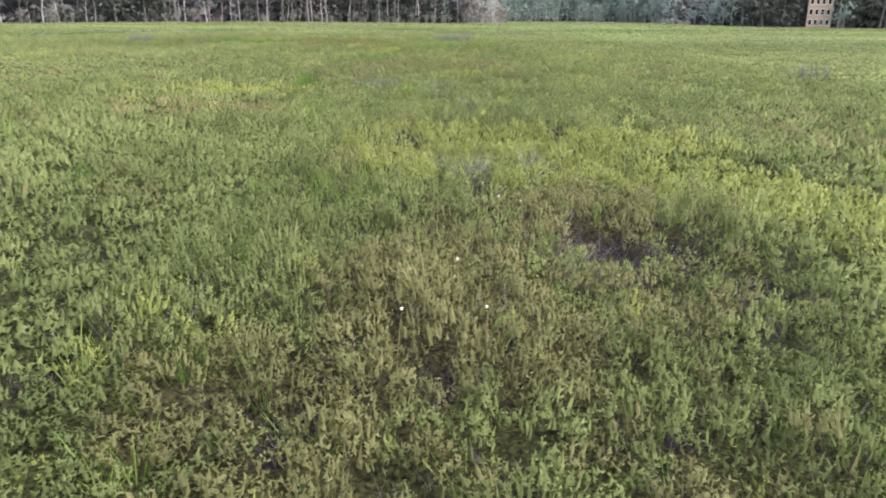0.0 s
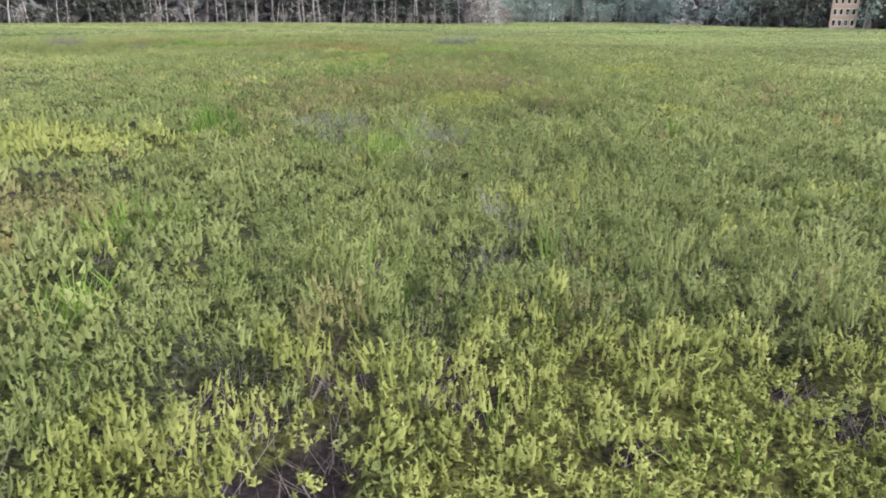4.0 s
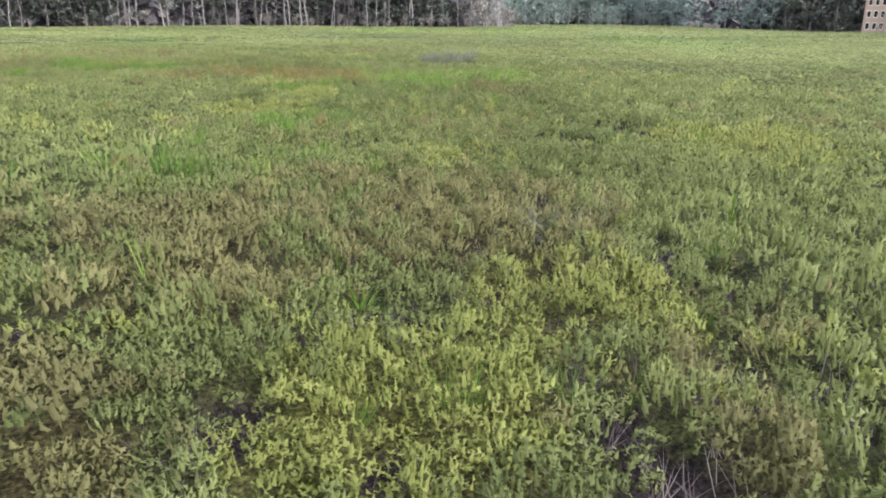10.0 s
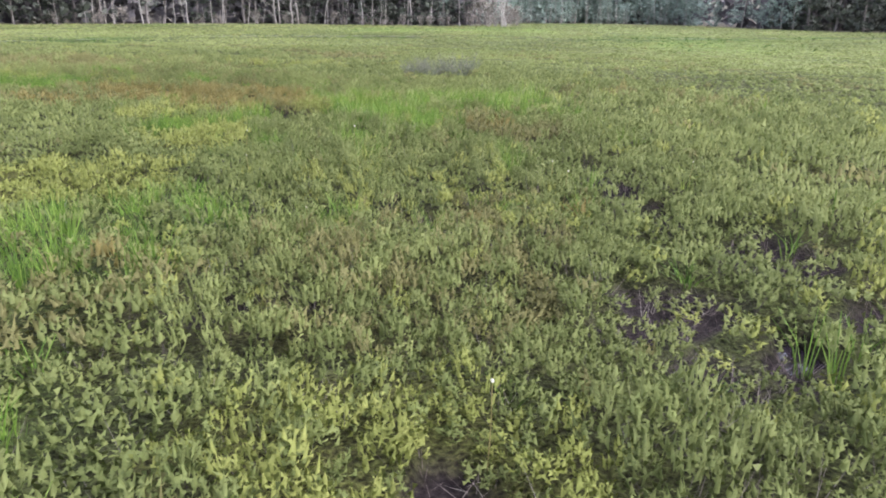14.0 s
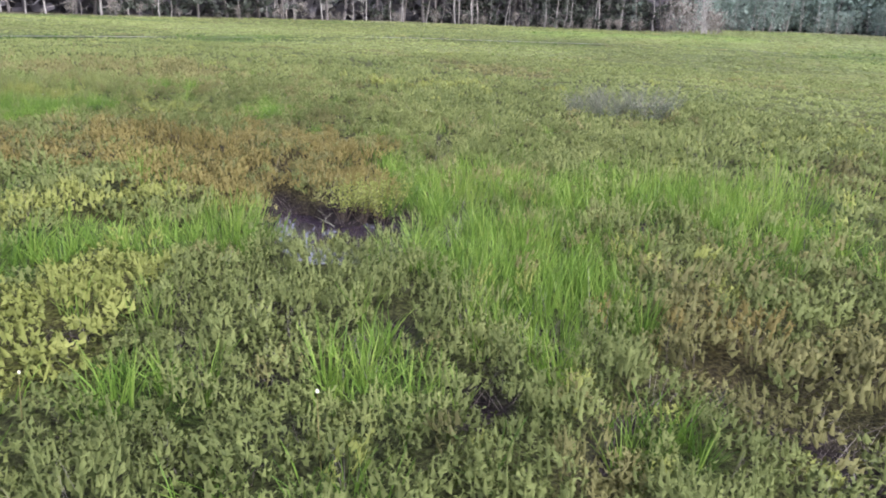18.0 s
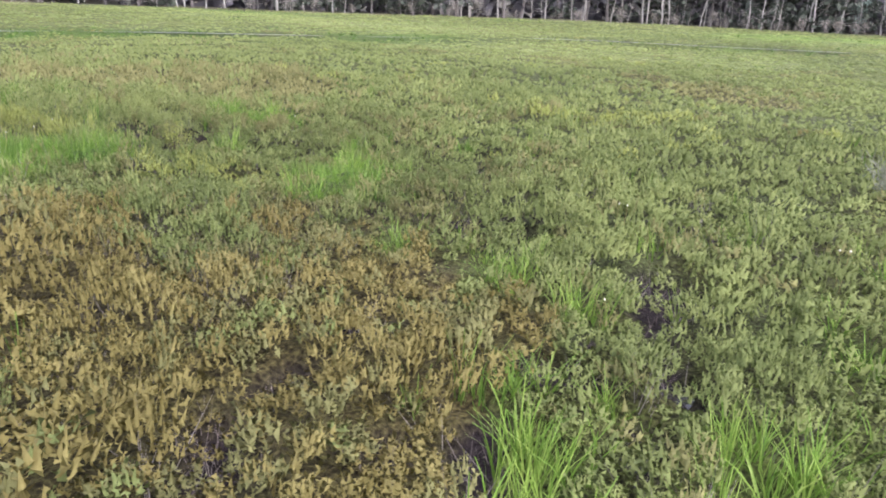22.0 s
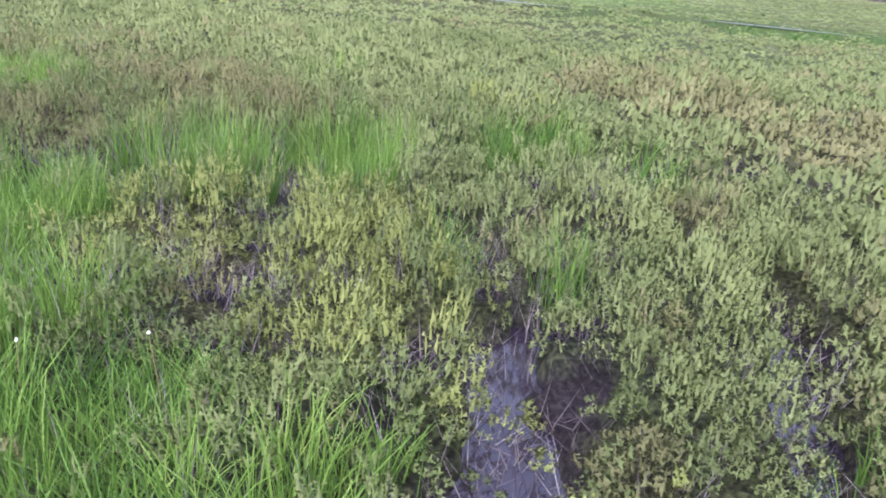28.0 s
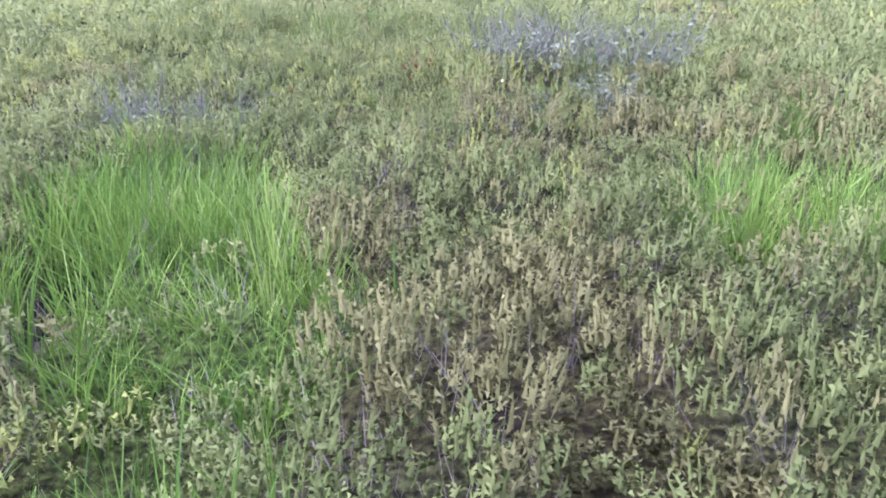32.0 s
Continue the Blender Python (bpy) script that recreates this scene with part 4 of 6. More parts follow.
patch("gap", -16.7, 65.6, 0.07, 0.15, 99)
patch("marsh", -17.4, 66.3, 0.06, 0.36, 99)
patch("gap", -16.3, 65.8, 0.06, 0.13, 99)
patch("gap", -16.2, 65.4, 0.09, 0.18, 99)
patch("hole", -15.6, 63.1, 0.05, 0.13, 99)
patch("gap", -15.6, 63.3, 0.11, 0.10, 99)
patch("gap", -15.7, 63.7, 0.07, 0.10, 99)
patch("gap", -15.5, 63.0, 0.08, 0.13, 99)
patch("meadow", -15.5, 62.5, 0.31, 0.29, 99)
patch("meadow", -15.0, 62.9, 0.27, 0.17, 99)
patch("meadow", -14.7, 63.5, 0.16, 0.20, 99)
patch("meadow", -14.5, 62.8, 0.11, 0.20, 99)
patch("meadow", -15.1, 64.2, 0.14, 0.15, 99)
patch("hole", -15.5, 64.8, 0.09, 0.35, 99)
patch("marsh", -15.7, 64.8, 0.06, 0.27, 99)
patch("hole", -15.6, 64.3, 0.08, 0.14, 99)
patch("meadow", -16.7, 64.5, 0.10, 0.24, 99)
patch("yellow", -15.0, 63.6, 0.22, 0.20, 99)
patch("yellow", -15.6, 64.0, 0.21, 0.21, 99)
patch("yellow", -15.1, 64.6, 0.16, 0.18, 99)
patch("yellow", -15.1, 64.9, 0.13, 0.17, 99)
patch("gap", -14.9, 63.7, 0.09, 0.10, 99)
patch("gap", -15.0, 64.2, 0.09, 0.10, 99)
patch("pale", -15.5, 65.3, 0.25, 0.26, 99)
patch("brown", -15.7, 65.7, 0.21, 0.29, 99)
patch("meadow", -16.4, 65.3, 0.13, 0.21, 99)
patch("gap", -15.7, 64.5, 0.08, 0.07, 99)
patch("gap", -15.3, 63.7, 0.07, 0.12, 99)
patch("brown", -19.3, 60.1, 0.68, 0.69, 127)
patch("brown", -21.9, 61.0, 1.08, 0.93, 127)
patch("brown", -21.0, 61.7, 0.77, 0.78, 127)
patch("brown", -19.1, 61.5, 0.31, 0.30, 127)
patch("brown", -19.8, 62.4, 0.49, 0.51, 127)
patch("brown", -19.9, 62.9, 0.31, 0.48, 127)
patch("gap", -19.5, 61.4, 0.25, 0.19, 127)
patch("meadow", -17.7, 58.4, 0.49, 0.53, 127)
patch("meadow", -18.2, 59.3, 0.41, 0.64, 127)
patch("yellow", -17.4, 60.1, 0.27, 0.43, 127)
patch("meadow", -17.7, 60.9, 0.49, 0.56, 127)
patch("meadow", -18.1, 61.6, 0.48, 0.43, 127)
patch("meadow", -16.9, 61.1, 0.41, 0.41, 127)
patch("meadow", -17.2, 61.6, 0.27, 0.32, 127)
patch("meadow", -18.3, 62.2, 0.38, 0.40, 127)
patch("meadow", -18.6, 62.8, 0.38, 0.47, 127)
patch("meadow", -19.0, 63.4, 0.38, 0.55, 127)
patch("meadow", -19.7, 63.5, 0.25, 0.61, 127)
patch("gap", -18.1, 61.5, 0.07, 0.25, 127)
patch("marsh", -17.9, 61.6, 0.06, 0.21, 127)
patch("marsh", -18.2, 61.5, 0.10, 0.24, 127)
patch("marsh", -18.1, 62.1, 0.19, 0.16, 127)
patch("marsh", -17.8, 61.9, 0.12, 0.12, 127)
patch("marsh", -18.6, 62.5, 0.08, 0.21, 127)
patch("marsh", -18.6, 63.0, 0.19, 0.38, 127)
patch("marsh", -17.8, 62.8, 0.11, 0.15, 127)
patch("marsh", -18.6, 63.4, 0.18, 0.29, 127)
patch("hole", -18.7, 63.4, 0.06, 0.13, 127)
patch("pool", -17.7, 63.2, 0.16, 0.25, 127)
patch("pool", -18.2, 63.1, 0.14, 0.20, 127)
patch("marsh", -17.2, 63.0, 0.09, 0.13, 127)
patch("marsh", -17.8, 63.5, 0.10, 0.24, 127)
patch("marsh", -17.1, 62.5, 0.10, 0.10, 127)
patch("hole", -16.8, 62.3, 0.05, 0.11, 127)
patch("hole", -16.5, 62.5, 0.06, 0.12, 127)
patch("hole", -16.7, 62.0, 0.04, 0.10, 127)
patch("brown", -16.5, 61.0, 0.15, 0.24, 127)
patch("brown", -16.0, 61.4, 0.08, 0.13, 127)
patch("gap", -16.3, 61.0, 0.10, 0.22, 127)
patch("meadow", -16.3, 61.4, 0.18, 0.29, 127)
patch("meadow", -16.1, 61.7, 0.20, 0.16, 127)
patch("meadow", -15.7, 62.1, 0.07, 0.11, 127)
patch("yellow", -16.7, 61.9, 0.34, 0.27, 127)
patch("yellow", -16.6, 62.3, 0.41, 0.22, 127)
patch("yellow", -16.8, 62.7, 0.31, 0.18, 127)
patch("yellow", -17.1, 62.7, 0.14, 0.17, 127)
patch("yellow", -16.3, 62.4, 0.28, 0.15, 127)
patch("yellow", -16.5, 62.9, 0.14, 0.14, 127)
patch("yellow", -17.1, 63.2, 0.12, 0.13, 127)
patch("yellow", -16.9, 63.4, 0.11, 0.11, 127)
patch("yellow", -17.5, 63.8, 0.17, 0.22, 127)
patch("yellow", -17.5, 64.0, 0.16, 0.16, 127)
patch("brown", -17.3, 63.9, 0.11, 0.09, 127)
patch("meadow", -17.9, 63.4, 0.07, 0.24, 127)
patch("hole", -16.0, 62.0, 0.10, 0.08, 127)
patch("gap", -16.2, 62.3, 0.06, 0.12, 127)
patch("meadow", -17.5, 60.2, 0.43, 0.35, 144)
patch("meadow", -17.9, 61.2, 0.46, 0.32, 144)
patch("meadow", -17.4, 61.1, 0.41, 0.24, 144)
patch("meadow", -18.4, 61.2, 0.30, 0.24, 144)
patch("hole", -18.4, 61.9, 0.14, 0.12, 144)
patch("hole", -18.8, 62.1, 0.14, 0.17, 144)
patch("hole", -18.7, 61.9, 0.08, 0.09, 144)
patch("hole", -19.2, 62.2, 0.09, 0.16, 144)
patch("brown", -17.6, 53.9, 0.22, 0.72, 151)
patch("meadow", -17.9, 57.5, 0.57, 0.57, 151)
patch("meadow", -18.0, 58.7, 0.43, 0.55, 151)
patch("meadow", -18.3, 59.3, 0.21, 0.37, 151)
patch("meadow", -17.7, 59.3, 0.20, 0.26, 151)
patch("pool", -17.5, 58.4, 0.05, 0.15, 151)
patch("hole", -17.5, 58.6, 0.06, 0.16, 151)
patch("gap", -17.3, 58.9, 0.08, 0.21, 151)
patch("meadow", -17.7, 59.9, 0.13, 0.24, 151)
patch("yellow", -17.3, 59.9, 0.20, 0.22, 151)
patch("yellow", -17.2, 60.2, 0.14, 0.14, 151)
patch("hole", -17.6, 60.0, 0.10, 0.08, 151)
patch("brown", -17.3, 59.6, 0.09, 0.11, 151)
patch("meadow", -17.8, 60.6, 0.17, 0.25, 151)
patch("meadow", -18.1, 60.4, 0.12, 0.19, 151)
patch("meadow", -18.0, 61.0, 0.16, 0.15, 151)
patch("meadow", -17.5, 60.8, 0.15, 0.15, 151)
patch("meadow", -18.4, 61.3, 0.09, 0.15, 151)
patch("meadow", -18.3, 61.1, 0.10, 0.15, 151)
patch("meadow", -17.3, 60.9, 0.14, 0.07, 151)
patch("hole", -19.0, 60.0, 0.10, 0.14, 151)
patch("gap", -18.2, 60.1, 0.09, 0.14, 151)
patch("gap", -18.5, 60.5, 0.10, 0.11, 151)
patch("gap", -18.6, 60.8, 0.06, 0.09, 151)
patch("gap", -18.8, 60.8, 0.04, 0.05, 151)
patch("gap", -19.0, 60.7, 0.04, 0.06, 151)
patch("brown", -19.0, 59.9, 0.52, 0.55, 151)
patch("brown", -19.0, 60.4, 0.34, 0.30, 151)
patch("brown", -19.6, 59.3, 0.38, 0.29, 151)
patch("brown", -19.4, 60.7, 0.34, 0.30, 151)
patch("brown", -18.9, 61.0, 0.29, 0.29, 151)
patch("brown", -18.4, 60.7, 0.15, 0.21, 151)
patch("brown", -18.6, 59.9, 0.25, 0.36, 151)
patch("pale", -19.9, 60.3, 0.27, 0.28, 151)
patch("pale", -20.7, 60.2, 0.24, 0.56, 151)
patch("meadow", -21.2, 59.2, 0.47, 0.58, 151)
patch("meadow", -20.9, 58.9, 0.16, 0.59, 151)
patch("yellow", -19.1, 61.3, 0.26, 0.22, 151)
patch("yellow", -19.8, 61.2, 0.17, 0.29, 151)
patch("yellow", -19.4, 61.5, 0.07, 0.20, 151)
patch("hole", -19.2, 61.2, 0.12, 0.16, 151)
patch("hole", -19.4, 61.5, 0.07, 0.09, 151)
patch("gap", -19.1, 61.1, 0.06, 0.07, 151)
patch("gap", -18.5, 61.2, 0.05, 0.07, 151)
patch("hole", -17.9, 60.8, 0.07, 0.05, 151)
patch("brown", -20.1, 60.9, 0.24, 0.24, 151)
patch("brown", -19.0, 58.5, 0.34, 0.58, 151)
patch("gap", -22.6, 59.2, 0.09, 0.44, 151)
patch("gap", -18.3, 60.6, 0.04, 0.07, 151)


def inside(kind, x, y, grow=1.0):
    """How firmly the places x, y lie in patches of a kind: 1 inside, 0 outside, with ragged edges."""
    best = np.zeros(len(x))
    ragged = 0.45 * (field(x, y, 0.45, 11) - 0.5) + 0.5 * (field(x, y, 1.4, 12) - 0.5)
    for k, px, py, a, b, turn in PATCHES:
        if k != kind:
            continue
        reach = 1.6 * max(a, b) * grow
        near = np.nonzero((np.abs(x - px) < reach) & (np.abs(y - py) < reach))[0]
        if not len(near):
            continue
        dx, dy = x[near] - px, y[near] - py
        u, v = (dx * math.cos(turn) + dy * math.sin(turn)) / (a * grow), (-dx * math.sin(turn) + dy * math.cos(turn)) / (b * grow)
        r = np.sqrt(u * u + v * v) + ragged[near] * (1.7 if kind in ("sedge", "meadow") else 1.2)
        best[near] = np.maximum(best[near], np.clip((1.15 - r) / 0.4, 0, 1) if kind not in ("sedge", "meadow") else np.clip((1.4 - r) / 0.95, 0, 1))
    return best


# the long strip of bog that is crossed, corner by corner
TRAIL = [(2.2, 3.5), (1.2, 30.0), (0.7, 43.0), (-1.7, 53.0), (-4.6, 60.0), (-8.2, 63.2), (-12.4, 64.5), (-15.0, 64.1), (-17.3, 62.6), (-18.6, 60.5), (-20.5, 53.5)]


# the stream that winds across the bog before the forest
STREAM = [(70, 150), (40, 136), (22, 124), (11, 117), (6, 114), (0, 122), (-6, 118), (-14, 113), (-24, 109), (-27, 106), (-30, 97), (-32, 93), (-37, 86), (-40, 80), (-41, 75), (-43, 71), (-42, 66), (-48, 56), (-62, 48), (-80, 46), (-120, 40)]


def off_line(x, y, line):
    best = np.full(len(x), 1e9)
    for (ax, ay), (bx, by) in zip(line, line[1:]):
        ex, ey = bx - ax, by - ay
        f = np.clip(((x - ax) * ex + (y - ay) * ey) / (ex * ex + ey * ey), 0, 1)
        best = np.minimum(best, np.hypot(x - ax - f * ex, y - ay - f * ey))
    return best


def off_stream(x, y):
    return off_line(x, y, STREAM)


def off_trail(x, y):
    return off_line(x, y, TRAIL)


WATER_LEVEL = -0.49


def ground_height(x, y):
    z = -0.40 + 0.10 * (field(x, y, 1.3, 1) - 0.5) + 0.10 * (field(x, y, 0.4, 2) - 0.5) + 0.06 * (field(x, y, 7.0, 3) - 0.5)
    z = np.maximum(z - 0.03 * inside("gap", x, y, 0.9) - 0.05 * inside("hole", x, y, 0.9), WATER_LEVEL + 0.025)
    return z - 0.25 * inside("marsh", x, y) - 0.28 * inside("pool", x, y)


def bare_share(x, y):
    """How far the peat or the water lies open at each place."""
    return np.clip(1.1 * inside("gap", x, y) + 1.2 * inside("hole", x, y, 1.1) + inside("pool", x, y, 1.25) + inside("marsh", x, y, 1.15), 0, 1)


def far_share(x, y):
    return np.clip((off_trail(x, y) - 7) / 12, 0, 1)


def cover_height(x, y):
    return 0.22 + 0.12 * (field(x, y, 0.8, 42) - 0.5) + 0.10 * (field(x, y, 3.0, 41) - 0.5)


def root_height(x, y):
    return ground_height(x, y) + far_share(x, y) * cover_height(x, y)


def surface_height(x, y):
    """The ground with its closed cover of moss and low growth, open in the gaps and pools."""
    far = far_share(x, y)
    near = (1 - far) * (1 - bare_share(x, y)) * (0.09 + 0.13 * (field(x, y, 0.24, 46) - 0.5) + 0.08 * (field(x, y, 0.6, 47) - 0.5))
    return ground_height(x, y) + far * cover_height(x, y) + near


def growth_height(x, y):
    return 0.36 + 0.18 * (field(x, y, 2.4, 4) - 0.5) + 0.16 * (field(x, y, 0.6, 5) - 0.5) + 0.16 * (field(x, y, 0.28, 7) - 0.5) + 0.12 * (field(x, y, 9.0, 6) - 0.5)


def clumps(x, y, size, seed):
    """Growth stands in rounded clumps: how far each place is from the middle of its clump, the way there, and a number of the clump's own."""
    iu, iv = np.floor(x / size).astype(np.int64), np.floor(y / size).astype(np.int64)
    best, bx, by, own = np.full(len(x), 9.0), np.zeros(len(x)), np.zeros(len(x)), np.zeros(len(x))
    for du in (-1, 0, 1):
        for dv in (-1, 0, 1):
            a, b = iu + du + 5000, iv + dv + 5000
            dx = x / size - (iu + du + 0.15 + 0.7 * lattice(a, b, seed))
            dy = y / size - (iv + dv + 0.15 + 0.7 * lattice(a, b, seed + 1))
            d = np.hypot(dx, dy) / (0.75 + 0.5 * lattice(a, b, seed + 3))
            near = d < best
            best, bx, by = np.where(near, d, best), np.where(near, dx, bx), np.where(near, dy, by)
            own = np.where(near, lattice(a, b, seed + 2), own)
    return best, bx, by, own


KINDS = ("olive", "yellow", "pale", "brown", "rust", "sedge")


def kind_shares(x, y):
    """The share of each plant in the growth at each place."""
    w = np.empty((len(KINDS), len(x)))
    w[0] = 0.75
    w[1] = 0.35 * np.clip(field(x, y, 3.5, 21) * 2.2 - 1.15, 0, 1) + 0.05
    w[2] = 0.9 * np.clip(field(x, y, 4.5, 22) * 2.2 - 0.9, 0, 1) + 0.05
    w[3] = 0.6 * np.clip(field(x, y, 3.0, 23) * 2.2 - 1.0, 0, 1) + 0.08
    w[4] = 0.02
    w[5] = 0.20 * np.clip(field(x, y, 2.6, 24) * 2.6 - 1.35, 0, 1) + 0.04
    calm = np.clip((off_trail(x, y) - 12) / 25, 0, 1)
    w[1] *= 1 - 0.95 * calm
    w[3] *= 1 - 0.5 * calm
    meadow = inside("meadow", x, y)
    for k, kind in enumerate(KINDS):
        if kind != "olive":
            w[k] += {"sedge": 1.15, "rust": 1.6, "yellow": 3.1, "brown": 2.2}.get(kind, 2.0) * inside(kind, x, y) * (1 - 0.6 * meadow * (x < -12.5))
    w[1] *= np.where(y > 56, 0.5, 1.0)
    w[5] += np.where(x < -12.5, 3.3, np.where(y < 56, 2.4, 1.3)) * meadow
    w[5] += 0.9 * calm * np.clip(field(x, y, 17.0, 25) * 3.2 - 1.8, 0, 1)
    rusty = inside("rust", x, y)
    w[1] *= 1 - 0.8 * rusty
    w[3] += 0.7 * rusty
    w[5] += 1.8 * np.clip((5 - off_stream(x, y)) / 3, 0, 1) * np.clip(field(x, y, 9.0, 52) * 2.5 - 0.6, 0.1, 1)
    w = w ** 1.5
    return w / w.sum(0)


def kinds_at(x, y):
    """Which plant grows at each place."""
    u = np.clip((0.30 * field(x, y, 0.8, 71) + 0.40 * clumps(x, y, 0.34, 90)[3] + 0.30 * rng.random(len(x)) - 0.16) / 0.68, 0, 1)
    return (u > np.cumsum(kind_shares(x, y), 0)).sum(0).clip(0, len(KINDS) - 1)


def scatter(x0, x1, y0, y1, step):
    gx, gy = np.meshgrid(np.arange(x0, x1, step), np.arange(y0, y1, step))
    return (gx + rng.uniform(-0.5, 0.5, gx.shape) * step).ravel(), (gy + rng.uniform(-0.5, 0.5, gy.shape) * step).ravel()


def edge_y(x):
    """How far the forest's edge stands at each x."""
    return np.interp(x, (-400, -220, -130, -90, -71, -53, -43, -23, -8, 0, 20, 45, 58, 76, 140, 260, 400), (-60, 30, 78, 108, 138, 170, 178, 182, 186, 235, 258, 250, 182, 178, 165, 90, -60))


# rings round the trail: nearest distance, farthest, step, leaf templates, sedge templates
RINGS = (
    (0.0, 2.2, 0.109, shrub_templates(20, 9, 7, 0.082, 0.0105, 0.20, 0.026), tuft_templates(12, 7, 0.018, 0.45, 3)),
    (0.0, 3.8, 0.139, shrub_templates(20, 10, 6, 0.104, 0.014, 0.22, 0.032), tuft_templates(12, 8, 0.021, 0.45, 3)),
    (0.0, 2.3, 0.168, shrub_templates(20, 12, 5, 0.125, 0.017, 0.24, 0.038), tuft_templates(12, 8, 0.026, 0.45, 3)),
    (2.3, 5.5, 0.213, shrub_templates(14, 9, 4, 0.165, 0.026, 0.30, 0.053), tuft_templates(10, 8, 0.030, 0.48)),
    (5.5, 12.0, 0.318, shrub_templates(12, 8, 3, 0.235, 0.042, 0.38, 0.068), tuft_templates(8, 8, 0.042, 0.5, 1)),
    (12.0, 28.0, 0.50, shrub_templates(10, 5, 2, 0.36, 0.085, 0.50, 0.11), tuft_templates(8, 7, 0.055, 0.6, 1)),
    (28.0, 70.0, 0.94, shrub_templates(8, 4, 1, 0.62, 0.17, 0.55, 0.18), tuft_templates(6, 7, 0.09, 0.6, 1)),
    (70.0, 190.0, 2.0, shrub_templates(8, 4, 1, 1.3, 0.38, 0.55, 0.34), tuft_templates(6, 6, 0.18, 0.6, 1)),
)
TWIGS = twig_templates(10, 6)
NAMES = {
    "olive": ("leatherleaf_shrubs", "olive green knee-high leatherleaf shrubs crowding the wet bog"),
    "yellow": ("yellow_leatherleaf_shrubs", "yellow-green leatherleaf shrubs in bright patches on the bog"),
    "pale": ("sweet_gale_shrubs", "pale grey-green sweet gale shrubs spread over the bog"),
    "brown": ("bronze_leatherleaf_shrubs", "dull bronze-brown leatherleaf shrubs among green ones"),
    "rust": ("rusty_leatherleaf_shrubs", "rust-coloured leatherleaf shrubs beside the dark pool"),
    "sedge": ("sedge_grass", "bright green arching sedge growing in the wettest places"),
}


